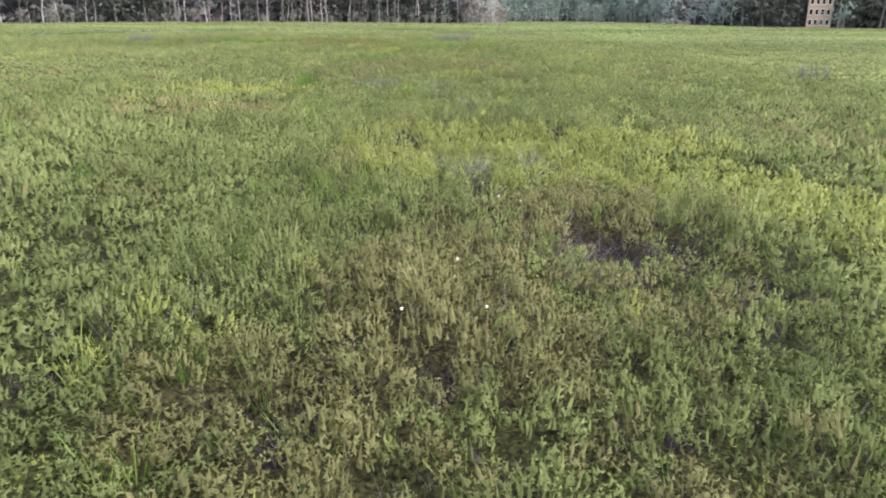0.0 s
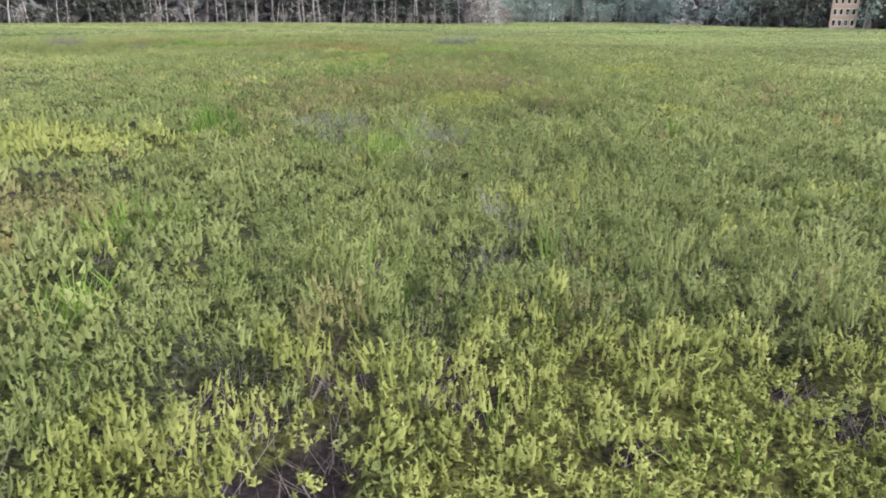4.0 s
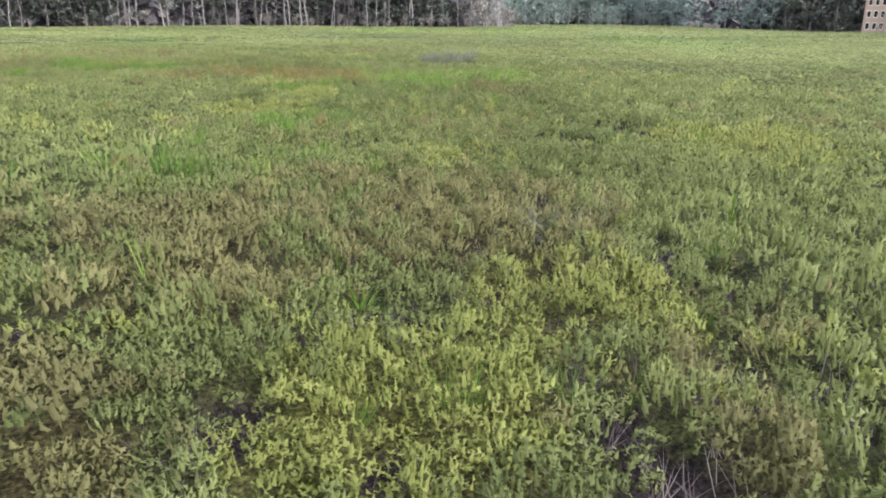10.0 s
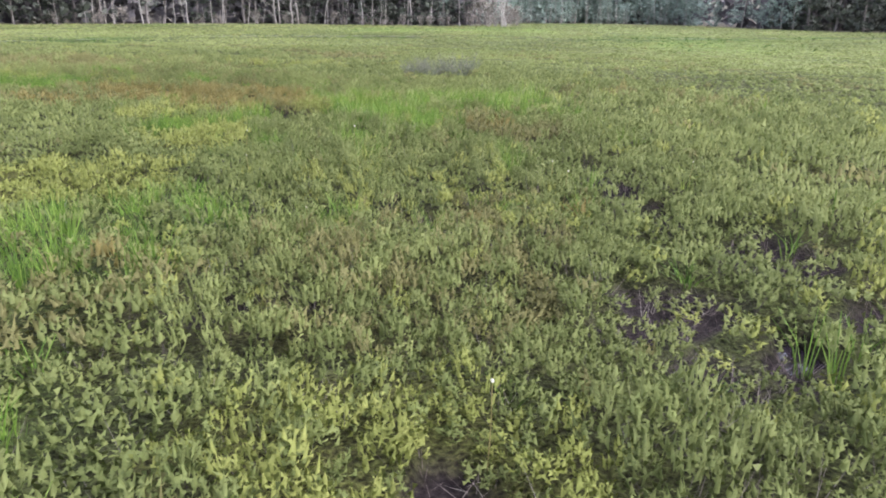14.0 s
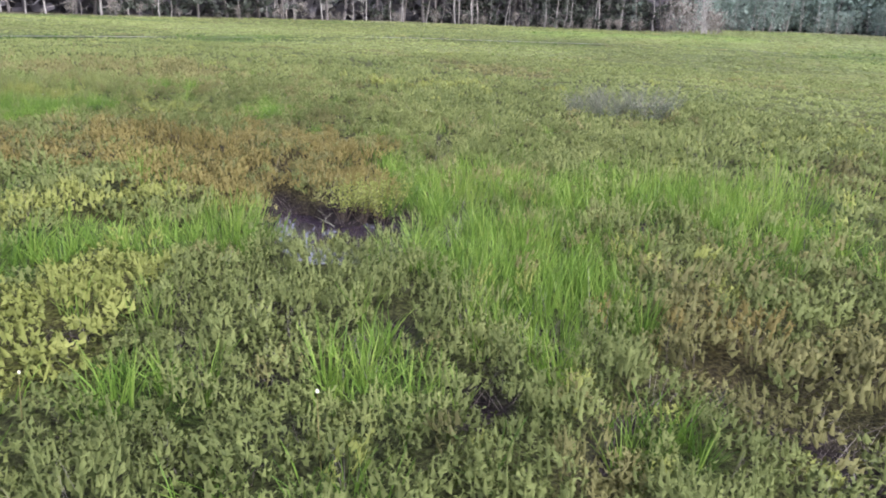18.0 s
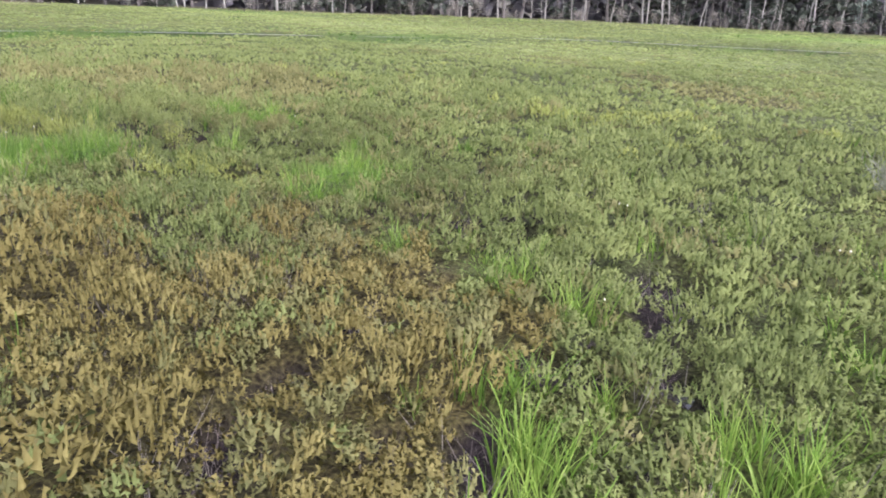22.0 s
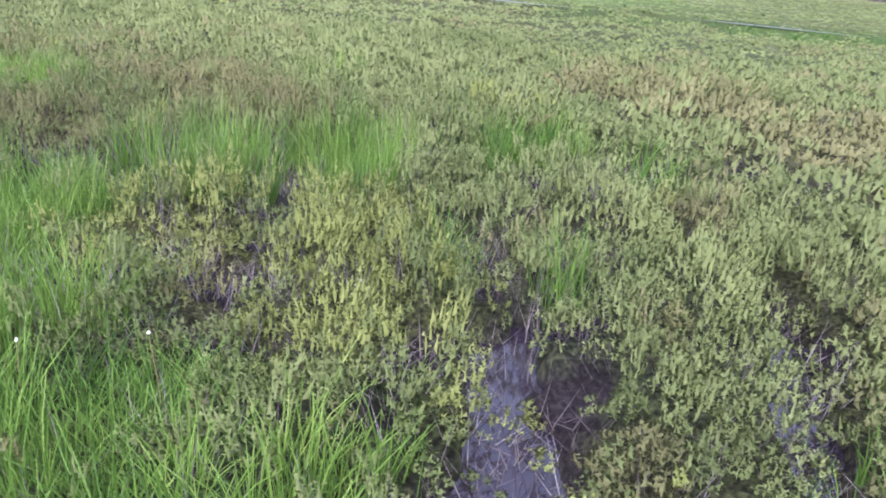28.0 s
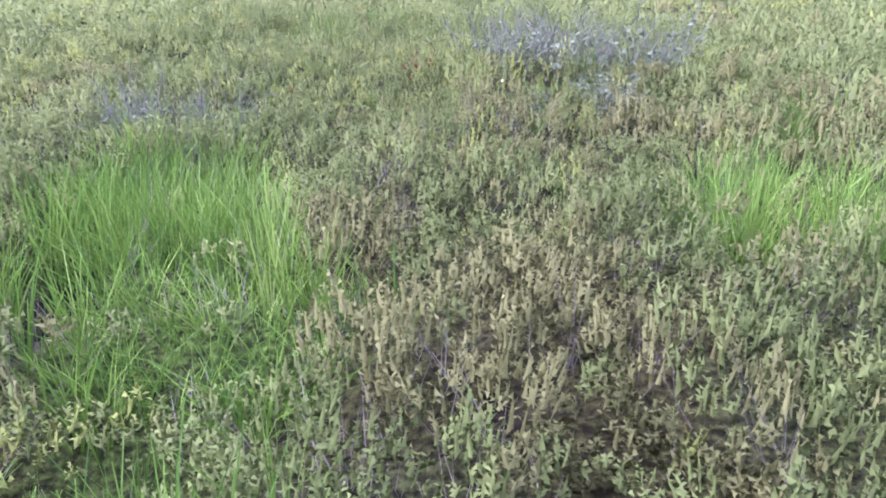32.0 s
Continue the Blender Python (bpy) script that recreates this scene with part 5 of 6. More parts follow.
def plant_bog():
    made, twigs = {k: [] for k in KINDS}, []
    for near, far, step, shoots, tufts in RINGS:
        x, y = scatter(-22 - far, 4 + far, -4 - min(far, 30), 68 + far, step)
        d = off_trail(x, y)
        d = d + 0.8 * (field(x, y, 1.5, 61) - 0.5)
        keep = (d >= (near or -9.0)) & (d < far) & (y < edge_y(x) - 2) & (y < edge_y(x + 4) - 2) & (off_stream(x, y) > 0.75)
        keep &= (y > 3.0) & (x < 0.56 * (y - 6) + 6) & ((x > -0.75 * (y - 4) - 4) | (y > 36))
        west, end = (x < -7.5) | (y < 24), x < -13.5
        if step < 0.12:
            keep &= end
        elif step < 0.15:
            keep &= west & np.where(end, d > 2.2, d < 2.8)
        elif far < 2.5:
            keep &= ~west
        elif near == 2.3:
            keep &= ~west | (d > np.where(end, 3.8, 2.8))
        x, y = x[keep], y[keep]
        z, tall = np.maximum(root_height(x, y) - (0.05 if near > 6 else 0), WATER_LEVEL - 0.06), growth_height(x, y)
        gap, hole, pool = inside("gap", x, y), inside("hole", x, y, 1.1), inside("pool", x, y, 1.05)
        marsh = inside("marsh", x, y)
        size = 0.36 if far < 3 else 0.42 if far < 6 else 0.55 if far < 13 else 1.1 if far < 29 else 2.4
        off, tx, ty, own = clumps(x, y, size, 90)
        chance = np.clip((1.75 - 1.5 * off ** 2) if far < 6 else (1.9 - 1.35 * off ** 2), 0.15 if far < 6 else 0.22 if far < 13 else 0.8, 1) * (1 - 0.68 * gap) * (1 - 0.90 * hole) * (1 - 0.56 * marsh) * (1 - 0.97 * pool)
        keep = rng.random(len(x)) < chance
        open_share = np.maximum(np.maximum(gap, hole), marsh)
        litter = ~keep & (rng.random(len(x)) < 0.40 * np.maximum(gap, hole) * (1 - pool)) & (near < 4.0)
        if litter.any():
            n = int(litter.sum())
            twigs.append(spread_plants(TWIGS, x[litter], y[litter], z[litter], tall[litter] * rng.uniform(0.5, 0.9, n), np.full(n, 1.2), 0.6 * rng.random(n), 0.30))
        x, y, z, tall, gap = x[keep], y[keep], z[keep], tall[keep], open_share[keep]
        off, tx, ty, own = off[keep], tx[keep], ty[keep], own[keep]
        tall = tall * (1.24 - 0.70 * np.clip(off, 0, 1) ** 2 + 0.34 * (own - 0.5)) if far < 13 else tall * (1.05 - 0.25 * np.clip(off, 0, 1) ** 2)
        tall = tall * (1 - 0.45 * np.clip((off_trail(x, y) - 7) / 12, 0, 1)) * (1 - 0.25 * np.clip((off_trail(x, y) - 20) / 20, 0, 1))
        tall = tall * (1 - 0.35 * gap) * rng.uniform(0.84, 1.14, len(x))
        kind = kinds_at(x, y)
        bare = (rng.random(len(x)) < np.where(x < -7.5, 0.14, 0.07) + 0.7 * gap + 0.8 * (z < WATER_LEVEL - 0.03)) & (near < 6.0)
        if bare.any():
            twigs.append(spread_plants(TWIGS, x[bare], y[bare], z[bare], tall[bare] * 1.15, np.full(bare.sum(), 1.0), rng.random(bare.sum()), 0.2))
            wet = bare & (z < WATER_LEVEL - 0.03)
            n = int(wet.sum())
            twigs.append(spread_plants(TWIGS, x[wet] + rng.normal(0, 0.09, n), y[wet] + rng.normal(0, 0.09, n), z[wet], tall[wet] * rng.uniform(1.0, 1.6, n), np.full(n, 0.9), 0.7 * rng.random(n), 0.12))
        broad = 0.5 * field(x, y, 1.1, 31) + 0.5 * field(x, y, 5.0, 32)
        for k, name in enumerate(KINDS):
            pick = kind == k
            if not pick.any():
                continue
            px, py, pz, pt = x[pick], y[pick], z[pick], tall[pick]
            tint = np.clip(0.20 + 0.6 * broad[pick] + 0.55 * np.clip((far - 13) / 20, 0, 1) * (field(px, py, 16.0, 34) - 0.72) + (0.50 if far < 13 else 0.16) * (own[pick] - 0.5) + rng.normal(0, 0.10 if far < 13 else 0.05, len(px)), 0, 1)
            tint = tint + (-0.15 if name == "sedge" else 0.22) * np.clip((-13 - px) / 3, 0, 1) * (1 if name == "sedge" else np.clip((off_trail(px, py) - 1.2) / 2, 0, 1))
            w = rng.uniform(0.8, 1.25, len(px))
            if name == "sedge":
                for _ in range(2 if far < 6 else 1):
                    tint = np.where((off_stream(px, py) < 4) | (far > 29), 0.15 * tint, tint)
                    jx, jy = px + rng.normal(0, step * 0.35, len(px)), py + rng.normal(0, step * 0.35, len(px))
                    made[name].append(spread_plants(tufts, jx, jy, pz, pt * rng.uniform(0.9, 1.3, len(px)), w * 0.6, tint, 0.10))
            else:
                out = 0.22 if far < 13 else 0.1
                made[name].append(spread_plants(shoots, px, py, pz, pt, w, tint, 0.12, (out * tx[pick], out * ty[pick])))
    NAMES["twigs"], LEAF["twigs"], made["twigs"] = ("bare_stems", "bare brown and grey stems over the dark gaps"), STEMS, twigs
    for name in (*KINDS, "twigs"):
        base, verts, quads, tints, bends = 0, [], [], [], []
        for v, q, t, b in made[name]:
            bends.append(b)
            verts.append(v)
            quads.append(q + base)
            tints.append(t)
            base += len(v)
        title, label = NAMES[name]
        ob = new(title, quads_mesh(title, np.concatenate(verts), np.concatenate(quads), LEAF[name], np.concatenate(tints)))
        if name not in ("sedge", "twigs"):
            # leaves take their shading from the rounded plume that they belong to
            ob.data.attributes.new("custom_normal", "FLOAT_VECTOR", "POINT").data.foreach_set("vector", np.concatenate(bends).ravel())
            ob.data.update()
        tagged(ob, label, "grass" if name == "sedge" else "shrubs", kind="stuff")


# ---- ground and water ----


def axis(lo, hi, fine, start, stop):
    """Grid lines: fine between start and stop, then growing coarser outwards."""
    a, left, right = list(np.arange(start, stop, fine)), [], []
    s, p = fine, start
    while p > lo:
        s = min(s * (1.08 if s < 1.5 else 1.25), 120)
        p -= s
        left.append(p)
    s, p = fine, a[-1]
    while p < hi:
        s = min(s * (1.08 if s < 1.5 else 1.25), 120)
        p += s
        right.append(p)
    return np.array(left[::-1] + a + right)


def build_ground():
    gx, gy = axis(-1500, 1500, 0.14, -22.5, 5.0), axis(-1500, 1500, 0.14, 8, 69)
    mx, my = np.meshgrid(gx, gy)
    x, y = mx.ravel(), my.ravel()
    z = surface_height(x, y)
    n, m = len(gx), len(gy)
    i, j = np.meshgrid(np.arange(n - 1), np.arange(m - 1))
    a = (j * n + i).ravel()
    quads = np.stack([a, a + 1, a + n + 1, a + n], 1)
    m2, nodes, links, bsdf = material("bog_ground")
    n1, n2, n3 = noise_node(nodes, links, 0.11, 6.0), noise_node(nodes, links, 1.6, 6.0), noise_node(nodes, links, 26.0, 6.0)
    at = nodes.new("ShaderNodeAttribute")
    at.attribute_name = "tint"
    hue = nodes.new("ShaderNodeAttribute")
    hue.attribute_name = "moss"
    r1 = ramp(nodes, [(0.2, (0.55, 0.58, 0.58)), (0.45, (0.95, 0.95, 0.95)), (0.6, (1.12, 1.10, 1.05)), (0.85, (1.25, 1.10, 1.05))])
    tone = nodes.new("ShaderNodeMix")
    tone.data_type, tone.blend_type = "RGBA", "MULTIPLY"
    tone.inputs["Factor"].default_value = 1.0
    links.new(hue.outputs["Color"], tone.inputs["A"])
    links.new(r1.outputs["Color"], tone.inputs["B"])
    tufts = nodes.new("ShaderNodeMix")
    tufts.data_type, tufts.blend_type = "RGBA", "MULTIPLY"
    tufts.inputs["Factor"].default_value = 1.0
    # same noise as the bump: low spots darker, high spots brighter
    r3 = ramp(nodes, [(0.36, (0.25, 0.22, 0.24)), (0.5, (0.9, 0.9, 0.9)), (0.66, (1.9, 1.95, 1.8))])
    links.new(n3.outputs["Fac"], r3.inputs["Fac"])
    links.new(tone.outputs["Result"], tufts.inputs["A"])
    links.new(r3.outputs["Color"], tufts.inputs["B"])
    r2 = ramp(nodes, [(0.3, (0.007, 0.005, 0.007)), (0.5, (0.013, 0.010, 0.012)), (0.8, (0.036, 0.029, 0.030))])
    add = nodes.new("ShaderNodeMath")
    add.operation = "MULTIPLY_ADD"
    links.new(n2.outputs["Fac"], add.inputs[0])
    add.inputs[1].default_value = 0.5
    links.new(n1.outputs["Fac"], add.inputs[2])
    sub = nodes.new("ShaderNodeMath")
    sub.operation = "SUBTRACT"
    links.new(add.outputs[0], sub.inputs[0])
    sub.inputs[1].default_value = 0.25
    links.new(sub.outputs[0], r1.inputs["Fac"])
    links.new(n3.outputs["Fac"], r2.inputs["Fac"])
    mix = nodes.new("ShaderNodeMix")
    mix.data_type = "RGBA"
    links.new(at.outputs["Fac"], mix.inputs["Factor"])
    links.new(r2.outputs["Color"], mix.inputs["A"])
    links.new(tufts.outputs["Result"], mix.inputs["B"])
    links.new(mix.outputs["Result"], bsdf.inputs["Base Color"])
    bsdf.inputs["Roughness"].default_value = 0.9
    bsdf.inputs["Specular IOR Level"].default_value = 0.1
    bm = nodes.new("ShaderNodeBump")
    bm.inputs["Strength"].default_value, bm.inputs["Distance"].default_value = 0.9, 0.06
    links.new(n3.outputs["Fac"], bm.inputs["Height"])
    links.new(bm.outputs["Normal"], bsdf.inputs["Normal"])
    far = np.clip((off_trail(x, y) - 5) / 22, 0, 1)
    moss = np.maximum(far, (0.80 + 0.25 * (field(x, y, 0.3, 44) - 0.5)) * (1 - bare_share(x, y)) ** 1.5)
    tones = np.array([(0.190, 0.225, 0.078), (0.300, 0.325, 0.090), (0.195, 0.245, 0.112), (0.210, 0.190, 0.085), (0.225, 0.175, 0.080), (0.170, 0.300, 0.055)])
    shaded_hues = np.ones((len(x), 4), np.float32)
    # plant tones scaled down to paint the growth's own shade, darkest along the trail
    shaded_hues[:, :3] = (0.21 + (0.33 + 0.35 * (field(x, y, 16.0, 34) - 0.62)) * far)[:, None] * (kind_shares(x, y).T @ tones)
    shaded_hues[:, :3] *= (1 - 0.5 * np.clip((5 - off_stream(x, y)) / 3, 0, 1))[:, None]
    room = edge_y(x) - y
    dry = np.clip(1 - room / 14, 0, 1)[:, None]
    shaded_hues[:, :3] = shaded_hues[:, :3] * (1 - dry) + dry * np.array((0.17, 0.165, 0.105))
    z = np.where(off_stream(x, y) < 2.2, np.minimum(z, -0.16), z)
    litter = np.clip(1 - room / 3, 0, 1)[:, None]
    shaded_hues[:, :3] = shaded_hues[:, :3] * (1 - litter) + litter * np.array((0.05, 0.045, 0.038))
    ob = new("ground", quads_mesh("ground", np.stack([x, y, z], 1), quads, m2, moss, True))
    ob.data.attributes.new("moss", "FLOAT_COLOR", "POINT").data.foreach_set("color", shaded_hues.ravel())
    tagged(ob, "dark wet peat ground under low moss and sedge, with painted shade", "ground", kind="structure")
    gx, gy = np.linspace(-60, 40, 12), np.linspace(-10, 100, 12)
    mx, my = np.meshgrid(gx, gy)
    i, j = np.meshgrid(np.arange(11), np.arange(11))
    a = (j * 12 + i).ravel()
    ob = new("water", quads_mesh("water", np.stack([mx.ravel(), my.ravel(), np.full(144, WATER_LEVEL)], 1), np.stack([a, a + 1, a + 13, a + 12], 1), WATER))
    tagged(ob, "still dark bog water reflecting the grey sky", "water", kind="structure")


build_ground()
plant_bog()

# ---- the forest's edge ----


def leaf_cloud(centres, radii, count, size, flat=0.6):
    """Many small leaf clumps round the given centres."""
    n = len(centres) * count
    c = np.repeat(np.array(centres), count, 0)
    r = np.repeat(np.array(radii), count)
    d = rng.normal(0, 1, (n, 3))
    d /= np.linalg.norm(d, axis=1)[:, None]
    p = c + d * (r * rng.uniform(0.3, 1.0, n) ** 0.6)[:, None] * (1, 1, flat)
    a, b = rng.normal(0, 1, (n, 3)), rng.normal(0, 1, (n, 3))
    a /= np.linalg.norm(a, axis=1)[:, None]
    b -= a * (a * b).sum(1)[:, None]
    b /= np.linalg.norm(b, axis=1)[:, None]
    s = size * rng.uniform(0.5, 1.3, n)[:, None]
    v = np.stack([p - a * s, p + b * s * 0.6, p + a * s, p - b * s * 0.6], 1)
    return v.reshape(-1, 3), np.arange(4 * n).reshape(-1, 4), np.repeat(np.clip(rng.normal(0.5, 0.2, n), 0, 1), 4)


def trunk_mesh(name, height, girth, bend, limbs, limb_low, limb_len, mat, limb_rise=0.5):
    """A tapering, slightly crooked trunk with its limbs, and where the limbs end."""
    pts, rad = [], []
    off = np.zeros(2)
    for k in range(9):
        f = k / 8
        pts.append((off[0], off[1], height * f - 0.3))
        rad.append(girth * (1.15 - 0.95 * f) * (1.35 if k == 0 else 1))
        off = off + rng.normal(0, bend, 2)
    verts, quads = tube(pts, rad, 5)
    ends = []
    for _ in range(limbs):
        f = rng.uniform(limb_low, 0.95)
        p = np.array([np.interp(f, np.linspace(0, 1, 9), [q[i] for q in pts]) for i in range(3)])
        w, rise = rng.uniform(0, 6.28), limb_rise * rng.uniform(0.2, 1.4)
        reach = limb_len * rng.uniform(0.5, 1.2) * (1.2 - f)
        d = np.array([math.cos(w) * math.cos(rise), math.sin(w) * math.cos(rise), math.sin(rise)])
        mid = p + d * reach * 0.5 + rng.normal(0, 0.06 * reach, 3)
        end = p + d * reach + (0, 0, 0.12 * reach)
        n = len(verts)
        v, q = tube([p, mid, end], [girth * 0.28 * (1.3 - f), girth * 0.18, girth * 0.06], 3)
        verts += v
        quads += [tuple(i + n for i in face) for face in q]
        ends += [mid, end]
    return quads_mesh(name, np.array(verts), np.array(quads), mat, None, True), ends


def tree(kind, label, category, height, girth, bend, limbs, limb_low, limb_len, bark, leaves=None, count=0, size=0.4, radius=1.0, rise=0.5):
    ob = thing(kind, label, category, "trees of the forest edge")
    me, ends = trunk_mesh("trunk", height, girth, bend, limbs, limb_low, limb_len, bark, rise)
    part("trunk", me, ob)
    if leaves:
        v, q, t = leaf_cloud(ends, rng.uniform(0.6, 1.2, len(ends)) * radius, count, size)
        part("crown", quads_mesh("crown", v, q, leaves, t), ob)
    return ob


def forest():
    bare = [tree("bare_tree", "pale grey bare trunk standing at the forest edge", "tree", rng.uniform(11, 17), rng.uniform(0.05, 0.12), 0.16, 18, 0.06, 4.2, BARK_PALE) for _ in range(8)]
    pine = [tree("pine_tree", "tall dark green pine tree at the edge of the bog", "tree", rng.uniform(15, 21), rng.uniform(0.17, 0.26), 0.10, 24, 0.18, 4.2, BARK_DARK, NEEDLE, 6, 0.50, 1.2, 0.25) for _ in range(5)]
    fir = [tree("fir_tree", "dense dark fir tree with branches to the ground", "tree", rng.uniform(12, 18), 0.18, 0.06, 40, 0.02, 4.0, BARK_DARK, NEEDLE, 6, 0.55, 1.0, 0.05) for _ in range(5)]
    birch = [tree("birch_tree", "slender birch tree with a light green crown", "tree", rng.uniform(9, 14), 0.11, 0.16, 24, 0.06, 3.6, BARK_PALE, HAZED_LEAF, 13, 0.28, 1.1, 0.5) for _ in range(6)]
    bush = []
    for _ in range(4):
        ob = thing("edge_bush", "leafless grey-brown bush in front of the forest", "bush", "bushes of the forest edge")
        me, ends = trunk_mesh("stem", 2.6, 0.05, 0.1, 22, 0.02, 2.2, BARK_PALE, 1.0)
        part("stem", me, ob)
        v, q, t = leaf_cloud(ends, [0.5] * len(ends), 5, 0.16, 1.0)
        part("crown", quads_mesh("crown", v, q, BRUSH, t), ob)
        bush.append(ob)
    used = set()

    def put(pool, x, y, s=1.0):
        ob = pool[int(rng.integers(len(pool)))]
        m = pose(x, y, -0.25, rng.normal(0, 3.0), rng.normal(0, 3.0), rng.uniform(0, 360)) @ Matrix.Scale(s, 4)
        if ob.name in used:
            copy_thing(ob, m)
        else:
            used.add(ob.name)
            ob.matrix_basis = m

    x = -150.0
    while x < -7:
        y = float(edge_y(x))
        step = 1.35 + 0.02 * max(0, -60 - x)
        if rng.random() < 0.75:
            put(bare if rng.random() < 0.95 else birch, x + rng.normal(0, 1.0), y + rng.uniform(0, 7), rng.uniform(0.5, 1.2))
        put((fir, pine, bare)[int(rng.integers(3))], x + rng.normal(0, 1), y + rng.uniform(5, 10), rng.uniform(0.8, 1.1))
        if rng.random() < 0.8:
            put(bush, x + rng.normal(0, 1), y + rng.uniform(0, 3), rng.uniform(0.5, 1.1))
        x += step * rng.uniform(0.7, 1.3)
    x = -6.0
    while x < 56:
        y = float(edge_y(x))
        put(birch, x + rng.normal(0, 1), y + rng.uniform(0, 6), rng.uniform(0.7, 1.2))
        put(birch, x + rng.normal(0, 1), y + rng.uniform(6, 12), rng.uniform(0.8, 1.2))
        x += 2.6 * rng.uniform(0.7, 1.3)
    x = 57.0
    while x < 150:
        y = float(edge_y(x))
        if not 65 < x < 72.5:
            put((fir, pine)[int(rng.integers(2))], x + rng.normal(0, 1), y + rng.uniform(0, 5), rng.uniform(0.7, 1.1))
        put(fir, x + rng.normal(0, 1), y + rng.uniform(13, 18), rng.uniform(0.8, 1.2))
        x += 3.0 * rng.uniform(0.7, 1.3)
    for _ in range(16):
        put(bare, rng.uniform(-7, 1), rng.uniform(186, 202), rng.uniform(0.6, 1.0))
        put(bush, rng.uniform(-8, 2), rng.uniform(184, 202), rng.uniform(1.0, 2.2))
    put(birch, 71.2, 176.0, 0.8)
    put(bush, 67.6, 176.5, 1.2)
    put(bush, 71.5, 175.5, 1.0)
    put(bare, 69.8, 176.5, 0.6)
    put(fir, 72.6, 177.5, 0.9)
    # slender trunks before the birches of the bay
    for k in range(34):
        px = -1 + 1.5 * k + rng.normal(0, 0.5)
        put(bare, px, float(edge_y(px)) + rng.uniform(-1.5, 1.5), rng.uniform(0.45, 0.75))
    # woods that close the bog all round, behind the first trees
    cs, rs = [], []
    for k in range(1500):
        a = rng.uniform(0, 2 * math.pi)
        d = rng.uniform(0, 40)
        if rng.random() < 0.55:
            px = rng.uniform(-180, 190)
            py = float(edge_y(px)) + 12 + d * 0.6 + (6 if 50 < px < 110 else 0)
        else:
            px, py = -10 + math.cos(a) * (270 + d), 30 + math.sin(a) * (230 + d)
            if py > edge_y(px) - 8 and -185 < px < 195:
                continue
        for h in (1.5, 5.0, 8.5, 12.0):
            cs.append((px + rng.normal(0, 0.8), py + rng.normal(0, 0.8), h + rng.normal(0, 0.6)))
            rs.append(3.1 - 0.13 * h)
    # birch woods behind the bay; their haze is only the pale leaf colour
    pale_cs, pale_rs = [], []
    for k in range(330):
        px = rng.uniform(-6, 49)
        py = float(edge_y(px)) + rng.uniform(5, 24)
        for h in (1.5, 4.5, 7.5, 10.5):
            pale_cs.append((px + rng.normal(0, 0.8), py, h + rng.normal(0, 0.6)))
            pale_rs.append(2.4 - 0.10 * h)
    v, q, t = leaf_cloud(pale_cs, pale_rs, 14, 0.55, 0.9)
    tagged(new("birch_woods", quads_mesh("birch_woods", v, q, HAZED_LEAF, t)), "birch woods in the bay of the forest, haze painted as pale blue-green", "woods", kind="stuff")
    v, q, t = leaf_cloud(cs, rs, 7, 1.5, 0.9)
    tagged(new("far_woods", quads_mesh("far_woods", v, q, WOODS, t)), "woods behind the forest edge, their shade painted in dark grey", "woods", kind="stuff")


forest()

# ---- the stream ----


def build_stream():
    pts = []
    for (ax, ay), (bx, by) in zip(STREAM, STREAM[1:]):
        n = max(2, int(math.hypot(bx - ax, by - ay) / 1.5))
        pts += [(ax + (bx - ax) * k / n, ay + (by - ay) * k / n) for k in range(n)]
    p = np.array(pts)
    for _ in range(6):
        p[1:-1] = 0.5 * p[1:-1] + 0.25 * (p[:-2] + p[2:])
    d = np.gradient(p, axis=0)
    d /= np.linalg.norm(d, axis=1)[:, None]
    side = np.stack([-d[:, 1], d[:, 0]], 1)
    w = np.clip(1.9 * field(p[:, 0], p[:, 1], 5.0, 51) - 1.12, 0.006, 0.32)
    z = np.full((len(p), 1), -0.10)
    v = np.stack([np.hstack([p - side * w[:, None], z]), np.hstack([p + side * w[:, None], z])], 1).reshape(-1, 3)
    a = np.arange(len(p) - 1) * 2
    ob = new("stream", quads_mesh("stream", v, np.stack([a, a + 1, a + 3, a + 2], 1), RIPPLE))
    tagged(ob, "narrow winding stream glinting between green banks", "stream", kind="structure")


build_stream()

